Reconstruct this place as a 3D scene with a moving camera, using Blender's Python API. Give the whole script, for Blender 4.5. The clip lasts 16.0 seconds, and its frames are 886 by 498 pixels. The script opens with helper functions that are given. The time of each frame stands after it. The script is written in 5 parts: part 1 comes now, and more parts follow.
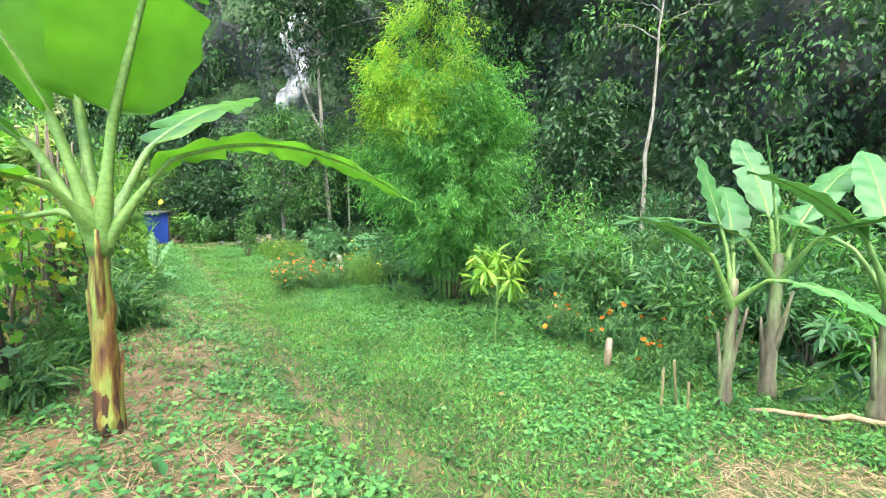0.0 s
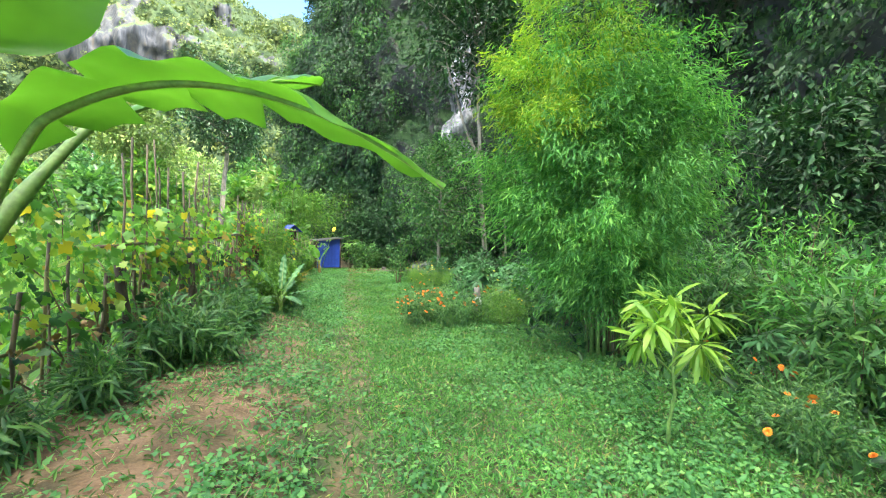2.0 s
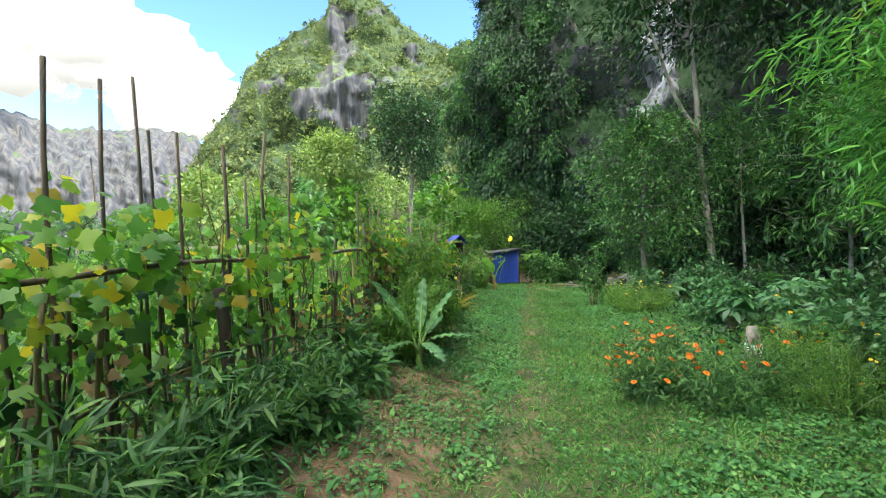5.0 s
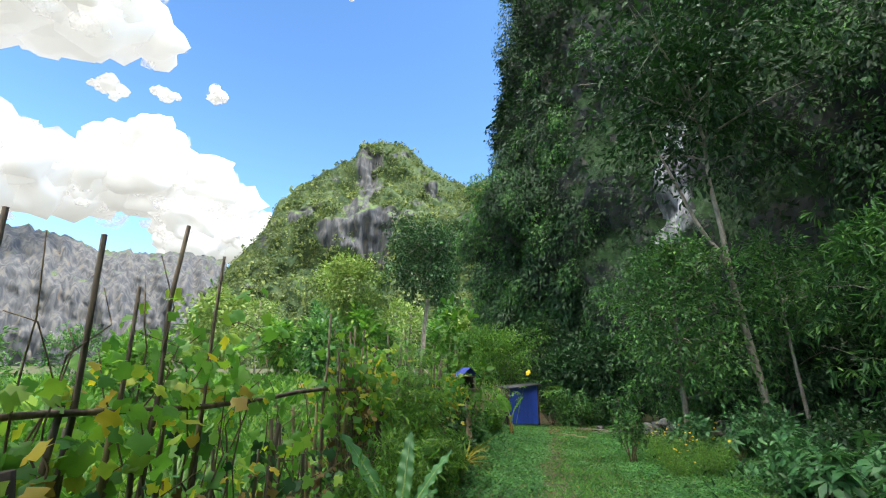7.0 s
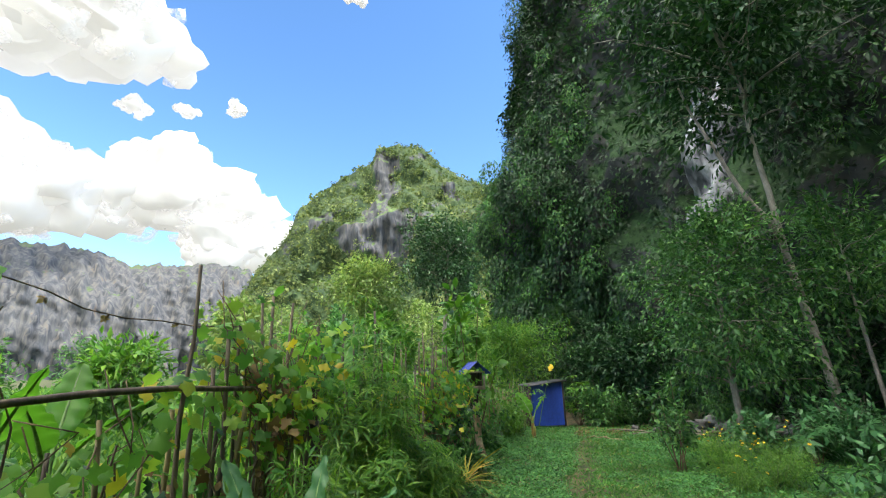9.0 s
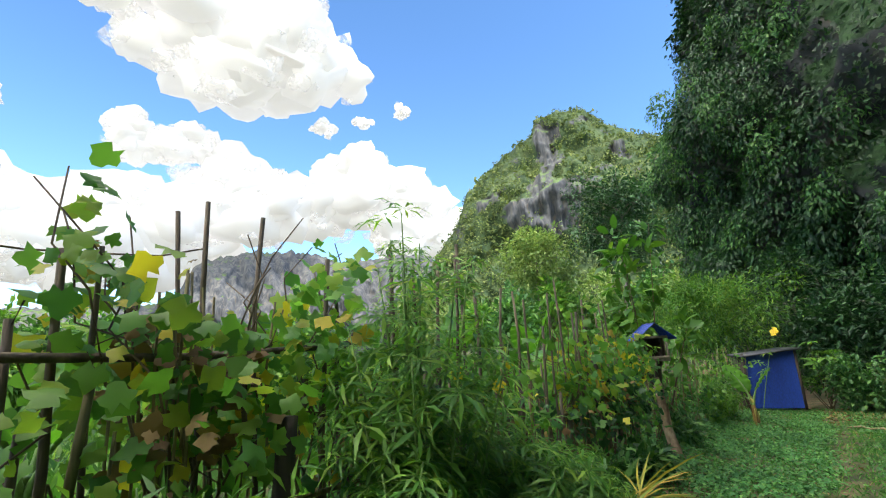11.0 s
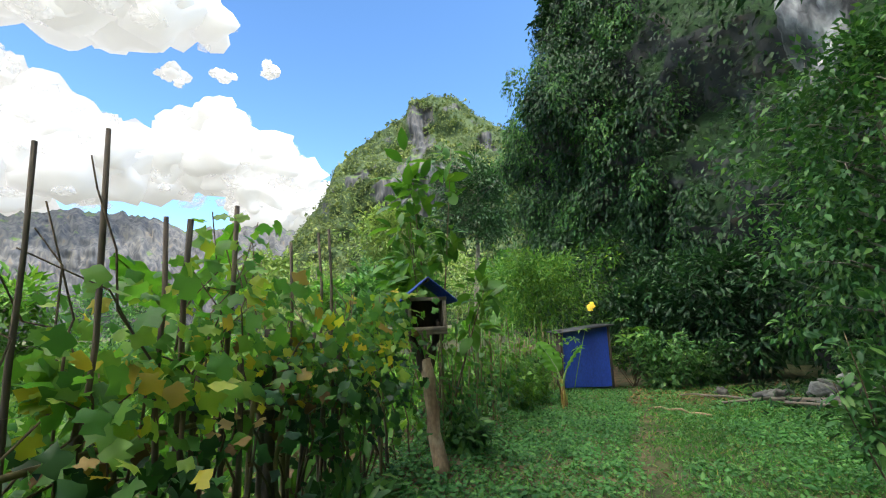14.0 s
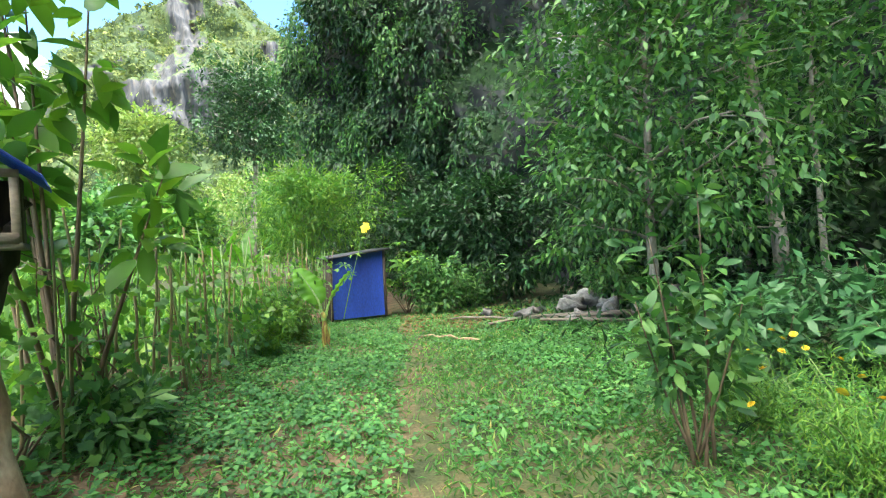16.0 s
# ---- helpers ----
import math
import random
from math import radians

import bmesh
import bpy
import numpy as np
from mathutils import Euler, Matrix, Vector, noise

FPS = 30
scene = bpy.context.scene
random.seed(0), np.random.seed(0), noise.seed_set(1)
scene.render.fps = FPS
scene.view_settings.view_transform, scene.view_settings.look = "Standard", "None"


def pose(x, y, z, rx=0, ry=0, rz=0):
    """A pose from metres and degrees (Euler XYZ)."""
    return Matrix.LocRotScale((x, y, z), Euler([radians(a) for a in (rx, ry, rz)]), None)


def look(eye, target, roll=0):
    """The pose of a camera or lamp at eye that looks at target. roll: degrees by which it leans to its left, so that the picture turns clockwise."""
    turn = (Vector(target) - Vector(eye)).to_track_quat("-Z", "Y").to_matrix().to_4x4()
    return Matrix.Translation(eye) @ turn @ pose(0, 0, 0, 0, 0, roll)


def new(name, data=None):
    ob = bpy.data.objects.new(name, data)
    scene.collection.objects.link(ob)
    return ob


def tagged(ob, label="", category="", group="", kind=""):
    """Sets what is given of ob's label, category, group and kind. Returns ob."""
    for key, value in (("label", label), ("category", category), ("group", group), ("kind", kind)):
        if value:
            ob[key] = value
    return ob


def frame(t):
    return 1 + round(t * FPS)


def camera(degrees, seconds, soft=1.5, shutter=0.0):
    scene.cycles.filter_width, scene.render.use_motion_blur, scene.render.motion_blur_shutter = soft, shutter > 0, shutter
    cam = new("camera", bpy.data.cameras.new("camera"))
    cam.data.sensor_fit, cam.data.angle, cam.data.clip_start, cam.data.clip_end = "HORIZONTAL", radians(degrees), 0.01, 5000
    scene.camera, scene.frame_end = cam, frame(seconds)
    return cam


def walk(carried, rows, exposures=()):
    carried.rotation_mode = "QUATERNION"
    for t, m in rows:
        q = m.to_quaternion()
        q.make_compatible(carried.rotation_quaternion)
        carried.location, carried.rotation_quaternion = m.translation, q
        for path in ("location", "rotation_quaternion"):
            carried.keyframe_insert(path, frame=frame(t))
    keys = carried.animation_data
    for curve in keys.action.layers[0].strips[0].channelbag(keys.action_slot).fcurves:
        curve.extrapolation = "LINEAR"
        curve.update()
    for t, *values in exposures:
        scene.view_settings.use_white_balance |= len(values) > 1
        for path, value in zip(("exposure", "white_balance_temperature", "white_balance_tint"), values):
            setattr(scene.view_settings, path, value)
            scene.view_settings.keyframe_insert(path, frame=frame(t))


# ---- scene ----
cam = camera(89.3, 16.0, soft=1.1)
METRES, EYE, LEAN, TURN = 14.5, 1.55, -3.5, -38.0
ROWS = [
    (0.0, 0.0, 0.0, 0.0, -0.17, -8.25, 1.17),
    (0.5, 0.0105, 0.0183, -0.0034, 8.47, -6.85, 2.36),
    (1.0, 0.0176, 0.0466, -0.0078, 12.19, -4.76, 2.11),
    (1.5, 0.0178, 0.081, -0.01, 17.39, -3.82, 1.77),
    (2.0, 0.0174, 0.1132, -0.0135, 21.13, -3.81, 1.72),
    (2.5, 0.0084, 0.1479, -0.0173, 24.88, -3.87, 1.69),
    (3.0, -0.0032, 0.1822, -0.0215, 31.13, -3.92, 2.5),
    (3.5, -0.022, 0.215, -0.0243, 33.17, -1.92, 2.79),
    (4.0, -0.0468, 0.2461, -0.0253, 37.59, -2.0, 2.9),
    (4.5, -0.0715, 0.2747, -0.0261, 40.08, -2.67, 2.96),
    (5.0, -0.0935, 0.2991, -0.0217, 44.0, -1.19, 4.92),
    (7.5, -0.1517, 0.3832, -0.017, 45.83, 16.54, 3.17),
    (8.0, -0.1663, 0.4098, -0.0199, 45.45, 16.26, 3.52),
    (10.5, -0.2602, 0.5452, -0.0333, 65.39, 14.66, 6.78),
    (11.0, -0.2843, 0.5694, -0.0349, 71.77, 14.66, 5.87),
    (11.5, -0.3075, 0.595, -0.0354, 74.11, 13.83, 5.68),
    (12.0, -0.3279, 0.6195, -0.035, 76.36, 13.4, 5.35),
    (12.5, -0.3484, 0.6458, -0.0346, 77.52, 13.32, 5.57),
    (13.0, -0.366, 0.6765, -0.0392, 75.71, 13.33, 4.17),
    (13.5, -0.383, 0.7062, -0.0439, 65.36, 12.33, 4.62),
    (14.0, -0.3942, 0.7353, -0.0493, 54.47, 10.31, 5.75),
    (14.5, -0.407, 0.7602, -0.0534, 46.32, 7.23, 6.12),
    (15.0, -0.4207, 0.7864, -0.0578, 34.83, 4.56, 7.23),
    (15.5, -0.4358, 0.8151, -0.0606, 31.79, 2.74, 6.72),
    (16.0, -0.4555, 0.8449, -0.062, 27.91, -1.31, 6.28),
]
walk(cam, [(t, pose(0, 0, EYE, 0, LEAN, 0) @ pose(0, 0, 0, 0, 0, TURN) @ pose(METRES * x, METRES * y, METRES * z, 90 + pitch, roll, yaw)) for t, x, y, z, yaw, pitch, roll in ROWS],
     [(0.0, 2.25), (1.0, 2.3), (1.5, 2.15), (2.5, 1.75), (3.5, 1.55), (4.2, 1.35), (5.0, 1.2), (6.3, 0.95), (7.5, 0.68), (8.2, 0.78), (10.5, 0.73), (12.5, 0.6), (13.5, 0.58), (14.5, 0.95), (15.2, 1.5), (16.0, 1.8)])

# ---- light ----
SUN_EL, SUN_AZ = 50.0, 104.0
world = bpy.data.worlds.new("sky")
scene.world = world
world.use_nodes = True
wn = world.node_tree.nodes
sky = wn.new("ShaderNodeTexSky")
sky.sky_type, sky.sun_disc = "NISHITA", False
sky.sun_elevation, sky.sun_rotation = radians(SUN_EL), radians(SUN_AZ)
sky.air_density, sky.dust_density, sky.ozone_density = 1.0, 0.1, 4.0
wn["Background"].inputs["Strength"].default_value = 0.22
hue = wn.new("ShaderNodeHueSaturation")
hue.inputs["Saturation"].default_value, hue.inputs["Value"].default_value = 1.12, 1.0
world.node_tree.links.new(sky.outputs["Color"], hue.inputs["Color"])
world.node_tree.links.new(hue.outputs["Color"], wn["Background"].inputs["Color"])
sun = new("sun", bpy.data.lights.new("sun", "SUN"))
sun.data.energy, sun.data.angle, sun.data.color = 4.2, radians(0.53), (1.0, 0.95, 0.86)
sa, se = radians(SUN_AZ), radians(SUN_EL)
sun.matrix_world = look((40 * math.sin(sa) * math.cos(se), 40 * math.cos(sa) * math.cos(se), 40 * math.sin(se)), (0, 0, 0))

# ---- materials ----
rng = np.random.default_rng(7)


def node_mat(name):
    m = bpy.data.materials.new(name)
    m.use_nodes = True
    nt = m.node_tree
    return m, nt, nt.nodes["Principled BSDF"], nt.links.new


def ramp(nt, stops, fac):
    r = nt.nodes.new("ShaderNodeValToRGB")
    el = r.color_ramp.elements
    while len(el) < len(stops):
        el.new(0.5)
    for e, (p, c) in zip(el, stops):
        e.position, e.color = p, (*c, 1)
    nt.links.new(fac, r.inputs["Fac"])
    return r.outputs["Color"]


def noise_tex(nt, scale, detail=4.0, vec=None, stretch=None):
    n = nt.nodes.new("ShaderNodeTexNoise")
    n.inputs["Scale"].default_value, n.inputs["Detail"].default_value = scale, detail
    if vec is None:
        vec = nt.nodes.new("ShaderNodeNewGeometry").outputs["Position"]
    if stretch:
        mp = nt.nodes.new("ShaderNodeMapping")
        mp.inputs["Scale"].default_value = stretch
        nt.links.new(vec, mp.inputs["Vector"])
        vec = mp.outputs["Vector"]
    nt.links.new(vec, n.inputs["Vector"])
    return n.outputs["Fac"]


def mixc(nt, a, b, fac, kind="MIX"):
    m = nt.nodes.new("ShaderNodeMix")
    m.data_type, m.blend_type = "RGBA", kind
    for key, v in ((0, fac), (6, a), (7, b)):
        if isinstance(v, (int, float)):
            m.inputs[key].default_value = v
        elif isinstance(v, tuple):
            m.inputs[key].default_value = (*v, 1)
        else:
            nt.links.new(v, m.inputs[key])
    return m.outputs[2]


def bump(nt, bsdf, height, strength=0.4, dist=0.02):
    b = nt.nodes.new("ShaderNodeBump")
    b.inputs["Strength"].default_value, b.inputs["Distance"].default_value = strength, dist
    nt.links.new(height, b.inputs["Height"])
    nt.links.new(b.outputs["Normal"], bsdf.inputs["Normal"])


def leaf_mat(name, stops, trans=0.35, rough=0.42, patch=0.6):
    """Leaf: colour varies leaf by leaf, with a soft drift over the plant, and some light passes through."""
    m, nt, bsdf, link = node_mat(name)
    isl = nt.nodes.new("ShaderNodeNewGeometry").outputs["Random Per Island"]
    col = ramp(nt, stops, isl)
    drift = ramp(nt, [(0.3, (0.62, 0.66, 0.6)), (0.7, (1.15, 1.12, 1.0))], noise_tex(nt, patch, 3))
    col = mixc(nt, col, drift, 1.0, "MULTIPLY")
    link(col, bsdf.inputs["Base Color"])
    bsdf.inputs["Roughness"].default_value = rough
    bsdf.inputs["Specular IOR Level"].default_value = 0.35
    tr = nt.nodes.new("ShaderNodeBsdfTranslucent")
    tcol = mixc(nt, col, (1.2, 1.35, 0.6), 1.0, "MULTIPLY")
    link(tcol, tr.inputs["Color"])
    mx = nt.nodes.new("ShaderNodeMixShader")
    mx.inputs[0].default_value = trans
    link(bsdf.outputs[0], mx.inputs[1])
    link(tr.outputs[0], mx.inputs[2])
    link(mx.outputs[0], nt.nodes["Material Output"].inputs["Surface"])
    return m


def rough_mat(name, stops, scale=6.0, stretch=None, rough=0.85, bumps=0.5, fine=40.0, dist=0.02):
    """Bark, wood, soil, stone: two scales of noise."""
    m, nt, bsdf, link = node_mat(name)
    a, b = noise_tex(nt, scale, 5, stretch=stretch), noise_tex(nt, fine, 3, stretch=stretch)
    col = mixc(nt, ramp(nt, stops, a), ramp(nt, [(0.3, (0.7, 0.7, 0.7)), (0.7, (1.15, 1.15, 1.15))], b), 1.0, "MULTIPLY")
    link(col, bsdf.inputs["Base Color"])
    bsdf.inputs["Roughness"].default_value = rough
    bump(nt, bsdf, mixc(nt, a, b, 0.5), bumps, dist)
    return m


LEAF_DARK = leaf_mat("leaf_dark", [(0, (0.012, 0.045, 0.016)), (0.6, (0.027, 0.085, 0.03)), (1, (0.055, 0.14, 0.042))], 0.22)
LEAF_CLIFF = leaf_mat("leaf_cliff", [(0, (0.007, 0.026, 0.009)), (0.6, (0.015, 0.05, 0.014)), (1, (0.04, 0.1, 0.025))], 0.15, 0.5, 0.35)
LEAF_MID = leaf_mat("leaf_mid", [(0, (0.032, 0.105, 0.036)), (0.6, (0.075, 0.2, 0.06)), (1, (0.16, 0.31, 0.085))])
LEAF_LIGHT = leaf_mat("leaf_light", [(0, (0.06, 0.17, 0.03)), (0.6, (0.11, 0.26, 0.04)), (1, (0.2, 0.35, 0.05))], 0.4)
LEAF_LIME = leaf_mat("leaf_lime", [(0, (0.12, 0.28, 0.03)), (1, (0.32, 0.5, 0.08))], 0.4)
LEAF_VINE = leaf_mat("leaf_vine", [(0, (0.08, 0.23, 0.055)), (0.55, (0.18, 0.37, 0.075)), (0.83, (0.33, 0.45, 0.075)), (0.94, (0.62, 0.48, 0.05)), (1, (0.34, 0.23, 0.08))], 0.52)
LEAF_PALE = leaf_mat("leaf_pale", [(0, (0.13, 0.22, 0.07)), (0.6, (0.2, 0.29, 0.09)), (1, (0.32, 0.38, 0.14))], 0.35, 0.6)
LEAF_CROP = leaf_mat("leaf_crop", [(0, (0.06, 0.18, 0.035)), (0.6, (0.125, 0.28, 0.05)), (1, (0.26, 0.4, 0.08))], 0.45)
LEAF_BAMBOO = leaf_mat("leaf_bamboo", [(0, (0.06, 0.21, 0.06)), (0.7, (0.13, 0.36, 0.09)), (1, (0.23, 0.47, 0.11))], 0.45, 0.5)
LEAF_BAMBOO_TOP = leaf_mat("leaf_bamboo_lime", [(0, (0.16, 0.33, 0.04)), (0.7, (0.26, 0.45, 0.05)), (1, (0.45, 0.5, 0.06))], 0.45, 0.5)
LEAF_BANANA = leaf_mat("leaf_banana", [(0, (0.08, 0.24, 0.03)), (1, (0.13, 0.3, 0.04))], 0.5, 0.35, 3.0)
LEAF_CANNA = leaf_mat("leaf_blue_green", [(0, (0.045, 0.14, 0.055)), (1, (0.085, 0.22, 0.08))], 0.25, 0.35)
LEAF_DRY = leaf_mat("leaf_dry", [(0, (0.12, 0.07, 0.03)), (0.6, (0.25, 0.16, 0.07)), (1, (0.4, 0.28, 0.13))], 0.15, 0.8)
LEAF_CLOVER = leaf_mat("leaf_ground", [(0, (0.045, 0.16, 0.055)), (0.7, (0.1, 0.28, 0.085)), (1, (0.19, 0.38, 0.11))], 0.3, 0.5, 1.5)
GRASS = leaf_mat("grass_blade", [(0, (0.05, 0.18, 0.045)), (0.7, (0.115, 0.31, 0.075)), (0.9, (0.19, 0.38, 0.1)), (1, (0.36, 0.31, 0.13))], 0.35, 0.5, 1.2)
STEM_GREEN = rough_mat("stem_green", [(0.3, (0.1, 0.2, 0.04)), (0.7, (0.2, 0.32, 0.08))], 5, None, 0.5, 0.15)
STEM_BROWN = rough_mat("stem_brown", [(0.3, (0.08, 0.055, 0.03)), (0.7, (0.17, 0.12, 0.07))], 9, (1, 1, 0.3))
BARK = rough_mat("bark_grey", [(0.3, (0.12, 0.1, 0.08)), (0.7, (0.3, 0.27, 0.22))], 5, (1, 1, 0.35), 0.9, 0.7)
BARK_PALE = rough_mat("bark_pale", [(0.3, (0.16, 0.14, 0.11)), (0.7, (0.34, 0.31, 0.26))], 6, (1, 1, 0.6), 0.9, 0.5)
BARK_POST = rough_mat("bark_post", [(0.3, (0.2, 0.12, 0.07)), (0.55, (0.36, 0.25, 0.16)), (0.75, (0.5, 0.4, 0.3))], 9, (1, 1, 0.5), 0.9, 0.8)
POLE = rough_mat("weathered_pole", [(0.3, (0.06, 0.05, 0.035)), (0.6, (0.15, 0.11, 0.075)), (0.8, (0.25, 0.2, 0.13))], 14, (1, 1, 0.15), 0.85, 0.5)
POLE_CANE = rough_mat("dry_cane", [(0.3, (0.12, 0.1, 0.04)), (0.7, (0.27, 0.22, 0.1))], 10, (1, 1, 0.2), 0.8, 0.3)
BANANA_STEM = rough_mat("banana_sheath", [(0.3, (0.03, 0.012, 0.006)), (0.39, (0.12, 0.045, 0.016)), (0.46, (0.2, 0.12, 0.025)), (0.54, (0.25, 0.24, 0.05)), (0.68, (0.26, 0.34, 0.07))], 9, (2.2, 2.2, 0.3), 0.6, 0.7)
BANANA_BASE = rough_mat("banana_dry_sheath", [(0.32, (0.02, 0.01, 0.006)), (0.5, (0.09, 0.035, 0.014)), (0.7, (0.2, 0.09, 0.035))], 12, (2.5, 2.5, 0.2), 0.8, 0.8)
BANANA_STEM_PALE = rough_mat("banana_sheath_pale", [(0.3, (0.06, 0.045, 0.03)), (0.5, (0.16, 0.13, 0.08)), (0.7, (0.2, 0.26, 0.1))], 6, (1.5, 1.5, 0.3), 0.6, 0.4)
STRAW = rough_mat("straw", [(0.3, (0.25, 0.17, 0.09)), (0.7, (0.45, 0.33, 0.2))], 12)
ROCK = rough_mat("limestone", [(0.3, (0.05, 0.048, 0.045)), (0.55, (0.15, 0.145, 0.135)), (0.75, (0.3, 0.29, 0.27))], 2.2, None, 0.9, 0.9, 18, 0.06)
ROCK_WHITE = rough_mat("limestone_white", [(0.36, (0.05, 0.055, 0.06)), (0.48, (0.18, 0.185, 0.2)), (0.62, (0.42, 0.43, 0.45))], 1.6, (1, 1, 0.35), 0.9, 0.8, 5, 0.1)
BLUE = rough_mat("blue_sheet", [(0.3, (0.006, 0.03, 0.22)), (0.7, (0.014, 0.06, 0.36))], 2.5, (1, 1, 0.3), 0.55, 0.15, 60, 0.004)
DARK_WOOD = rough_mat("dark_wood", [(0.3, (0.03, 0.022, 0.016)), (0.7, (0.09, 0.065, 0.045))], 8, (1, 1, 0.2), 0.85, 0.5)
GREY_WOOD = rough_mat("grey_wood", [(0.3, (0.12, 0.1, 0.08)), (0.7, (0.28, 0.23, 0.18))], 7, (0.3, 1, 1), 0.85, 0.5)
ORANGE = rough_mat("petal_orange", [(0.3, (0.75, 0.16, 0.01)), (0.7, (0.9, 0.32, 0.02))], 30, None, 0.6, 0.3)
YELLOW = rough_mat("petal_yellow", [(0.3, (0.8, 0.5, 0.02)), (0.7, (0.9, 0.68, 0.04))], 30, None, 0.6, 0.3)
WHITE_PAINT = rough_mat("lime_wash", [(0.3, (0.5, 0.5, 0.46)), (0.7, (0.8, 0.8, 0.78))], 8, None, 0.8, 0.4)
IRON = rough_mat("dark_roof", [(0.3, (0.02, 0.022, 0.03)), (0.7, (0.06, 0.06, 0.07))], 4, None, 0.6, 0.2)


def path_x(y):
    return 1.2 + 0.09 * y


def ground_mat():
    """Lawn, trodden earth and straw-strewn soil by place and noise."""
    m, nt, bsdf, link = node_mat("ground")
    geo = nt.nodes.new("ShaderNodeNewGeometry")
    sep = nt.nodes.new("ShaderNodeSeparateXYZ")
    link(geo.outputs["Position"], sep.inputs[0])

    def calc(op, a, b=0.0, c=0.0):
        n = nt.nodes.new("ShaderNodeMath")
        n.operation, n.use_clamp = op, False
        for i, v in enumerate((a, b, c)):
            if isinstance(v, (int, float)):
                n.inputs[i].default_value = v
            else:
                link(v, n.inputs[i])
        return n.outputs[0]

    big, mid, fine = noise_tex(nt, 0.9, 5), noise_tex(nt, 4.0, 5), noise_tex(nt, 45, 3)
    soil = mixc(nt, ramp(nt, [(0.3, (0.09, 0.05, 0.027)), (0.5, (0.17, 0.1, 0.055)), (0.7, (0.25, 0.165, 0.1))], mid), ramp(nt, [(0.3, (0.7, 0.7, 0.7)), (0.7, (1.2, 1.2, 1.2))], fine), 1.0, "MULTIPLY")
    lawn = mixc(nt, ramp(nt, [(0.3, (0.035, 0.05, 0.015)), (0.55, (0.08, 0.09, 0.03)), (0.75, (0.14, 0.1, 0.05))], mid), ramp(nt, [(0.3, (0.6, 0.6, 0.6)), (0.7, (1.2, 1.2, 1.1))], fine), 1.0, "MULTIPLY")
    side = calc("SUBTRACT", sep.outputs[0], calc("MULTIPLY_ADD", sep.outputs[1], 0.09, 1.2))
    side = calc("ADD", side, calc("MULTIPLY", calc("SUBTRACT", big, 0.5), 1.1))
    lane = calc("SUBTRACT", 0.38, calc("ABSOLUTE", calc("MULTIPLY", calc("ADD", side, 0.05), 1.7)))
    left = calc("MINIMUM", calc("MULTIPLY", calc("ADD", side, 0.1), -1.1), 0.58)
    near = calc("MULTIPLY", left, calc("GREATER_THAN", sep.outputs[0], -0.9))
    bare = calc("MAXIMUM", lane, near)
    fac = nt.nodes.new("ShaderNodeMapRange")
    link(calc("ADD", calc("MULTIPLY", bare, 0.55), calc("ADD", calc("MULTIPLY", big, 0.6), calc("MULTIPLY", mid, 0.4))), fac.inputs[0])
    fac.inputs[1].default_value, fac.inputs[2].default_value = 0.6, 0.85
    link(mixc(nt, lawn, soil, fac.outputs[0]), bsdf.inputs["Base Color"])
    bsdf.inputs["Roughness"].default_value = 0.95
    bump(nt, bsdf, mixc(nt, mid, fine, 0.5), 0.7, 0.03)
    return m


def karst_mat(name, low, haze=0.0, scale=0.05, green_lo=(0.03, 0.07, 0.02), green_hi=(0.13, 0.19, 0.045)):
    """Grey limestone with dark and rusty streaks, scrub where the face lies back."""
    m, nt, bsdf, link = node_mat(name)
    streak = noise_tex(nt, scale * 4, 6, stretch=(1, 1, 0.14))
    patch = noise_tex(nt, scale * 1.3, 6)
    fine = noise_tex(nt, scale * 22, 5)
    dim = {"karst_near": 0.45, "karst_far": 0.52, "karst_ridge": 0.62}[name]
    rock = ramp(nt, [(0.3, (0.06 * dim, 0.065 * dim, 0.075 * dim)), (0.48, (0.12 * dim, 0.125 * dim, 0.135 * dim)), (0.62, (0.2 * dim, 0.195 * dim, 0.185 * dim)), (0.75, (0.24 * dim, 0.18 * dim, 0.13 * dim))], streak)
    green = ramp(nt, [(0.3, green_lo), (0.7, green_hi)], fine)
    geo = nt.nodes.new("ShaderNodeNewGeometry")
    sep = nt.nodes.new("ShaderNodeSeparateXYZ")
    link(geo.outputs["Normal"], sep.inputs[0])
    add = nt.nodes.new("ShaderNodeMath")
    add.operation = "ADD"
    link(sep.outputs[2], add.inputs[0])
    link(patch, add.inputs[1])
    mr = nt.nodes.new("ShaderNodeMapRange")
    link(add.outputs[0], mr.inputs[0])
    mr.inputs[1].default_value, mr.inputs[2].default_value = low, low + 0.12
    link(mixc(nt, rock, green, mr.outputs[0]), bsdf.inputs["Base Color"])
    bsdf.inputs["Roughness"].default_value = 0.95
    bump(nt, bsdf, mixc(nt, fine, streak, 0.4), 0.9, 0.25 / scale * 0.05)
    return m


GROUND = ground_mat()
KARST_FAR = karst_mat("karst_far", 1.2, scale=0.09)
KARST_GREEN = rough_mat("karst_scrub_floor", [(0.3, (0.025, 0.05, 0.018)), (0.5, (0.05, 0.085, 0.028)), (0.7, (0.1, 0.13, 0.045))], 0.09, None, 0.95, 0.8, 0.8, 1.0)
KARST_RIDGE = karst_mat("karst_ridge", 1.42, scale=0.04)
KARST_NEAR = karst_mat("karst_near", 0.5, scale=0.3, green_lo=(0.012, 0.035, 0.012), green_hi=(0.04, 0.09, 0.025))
CLOUD, cnt, cb, _ = node_mat("cloud")
cb.inputs["Base Color"].default_value = (0.5, 0.5, 0.5, 1)
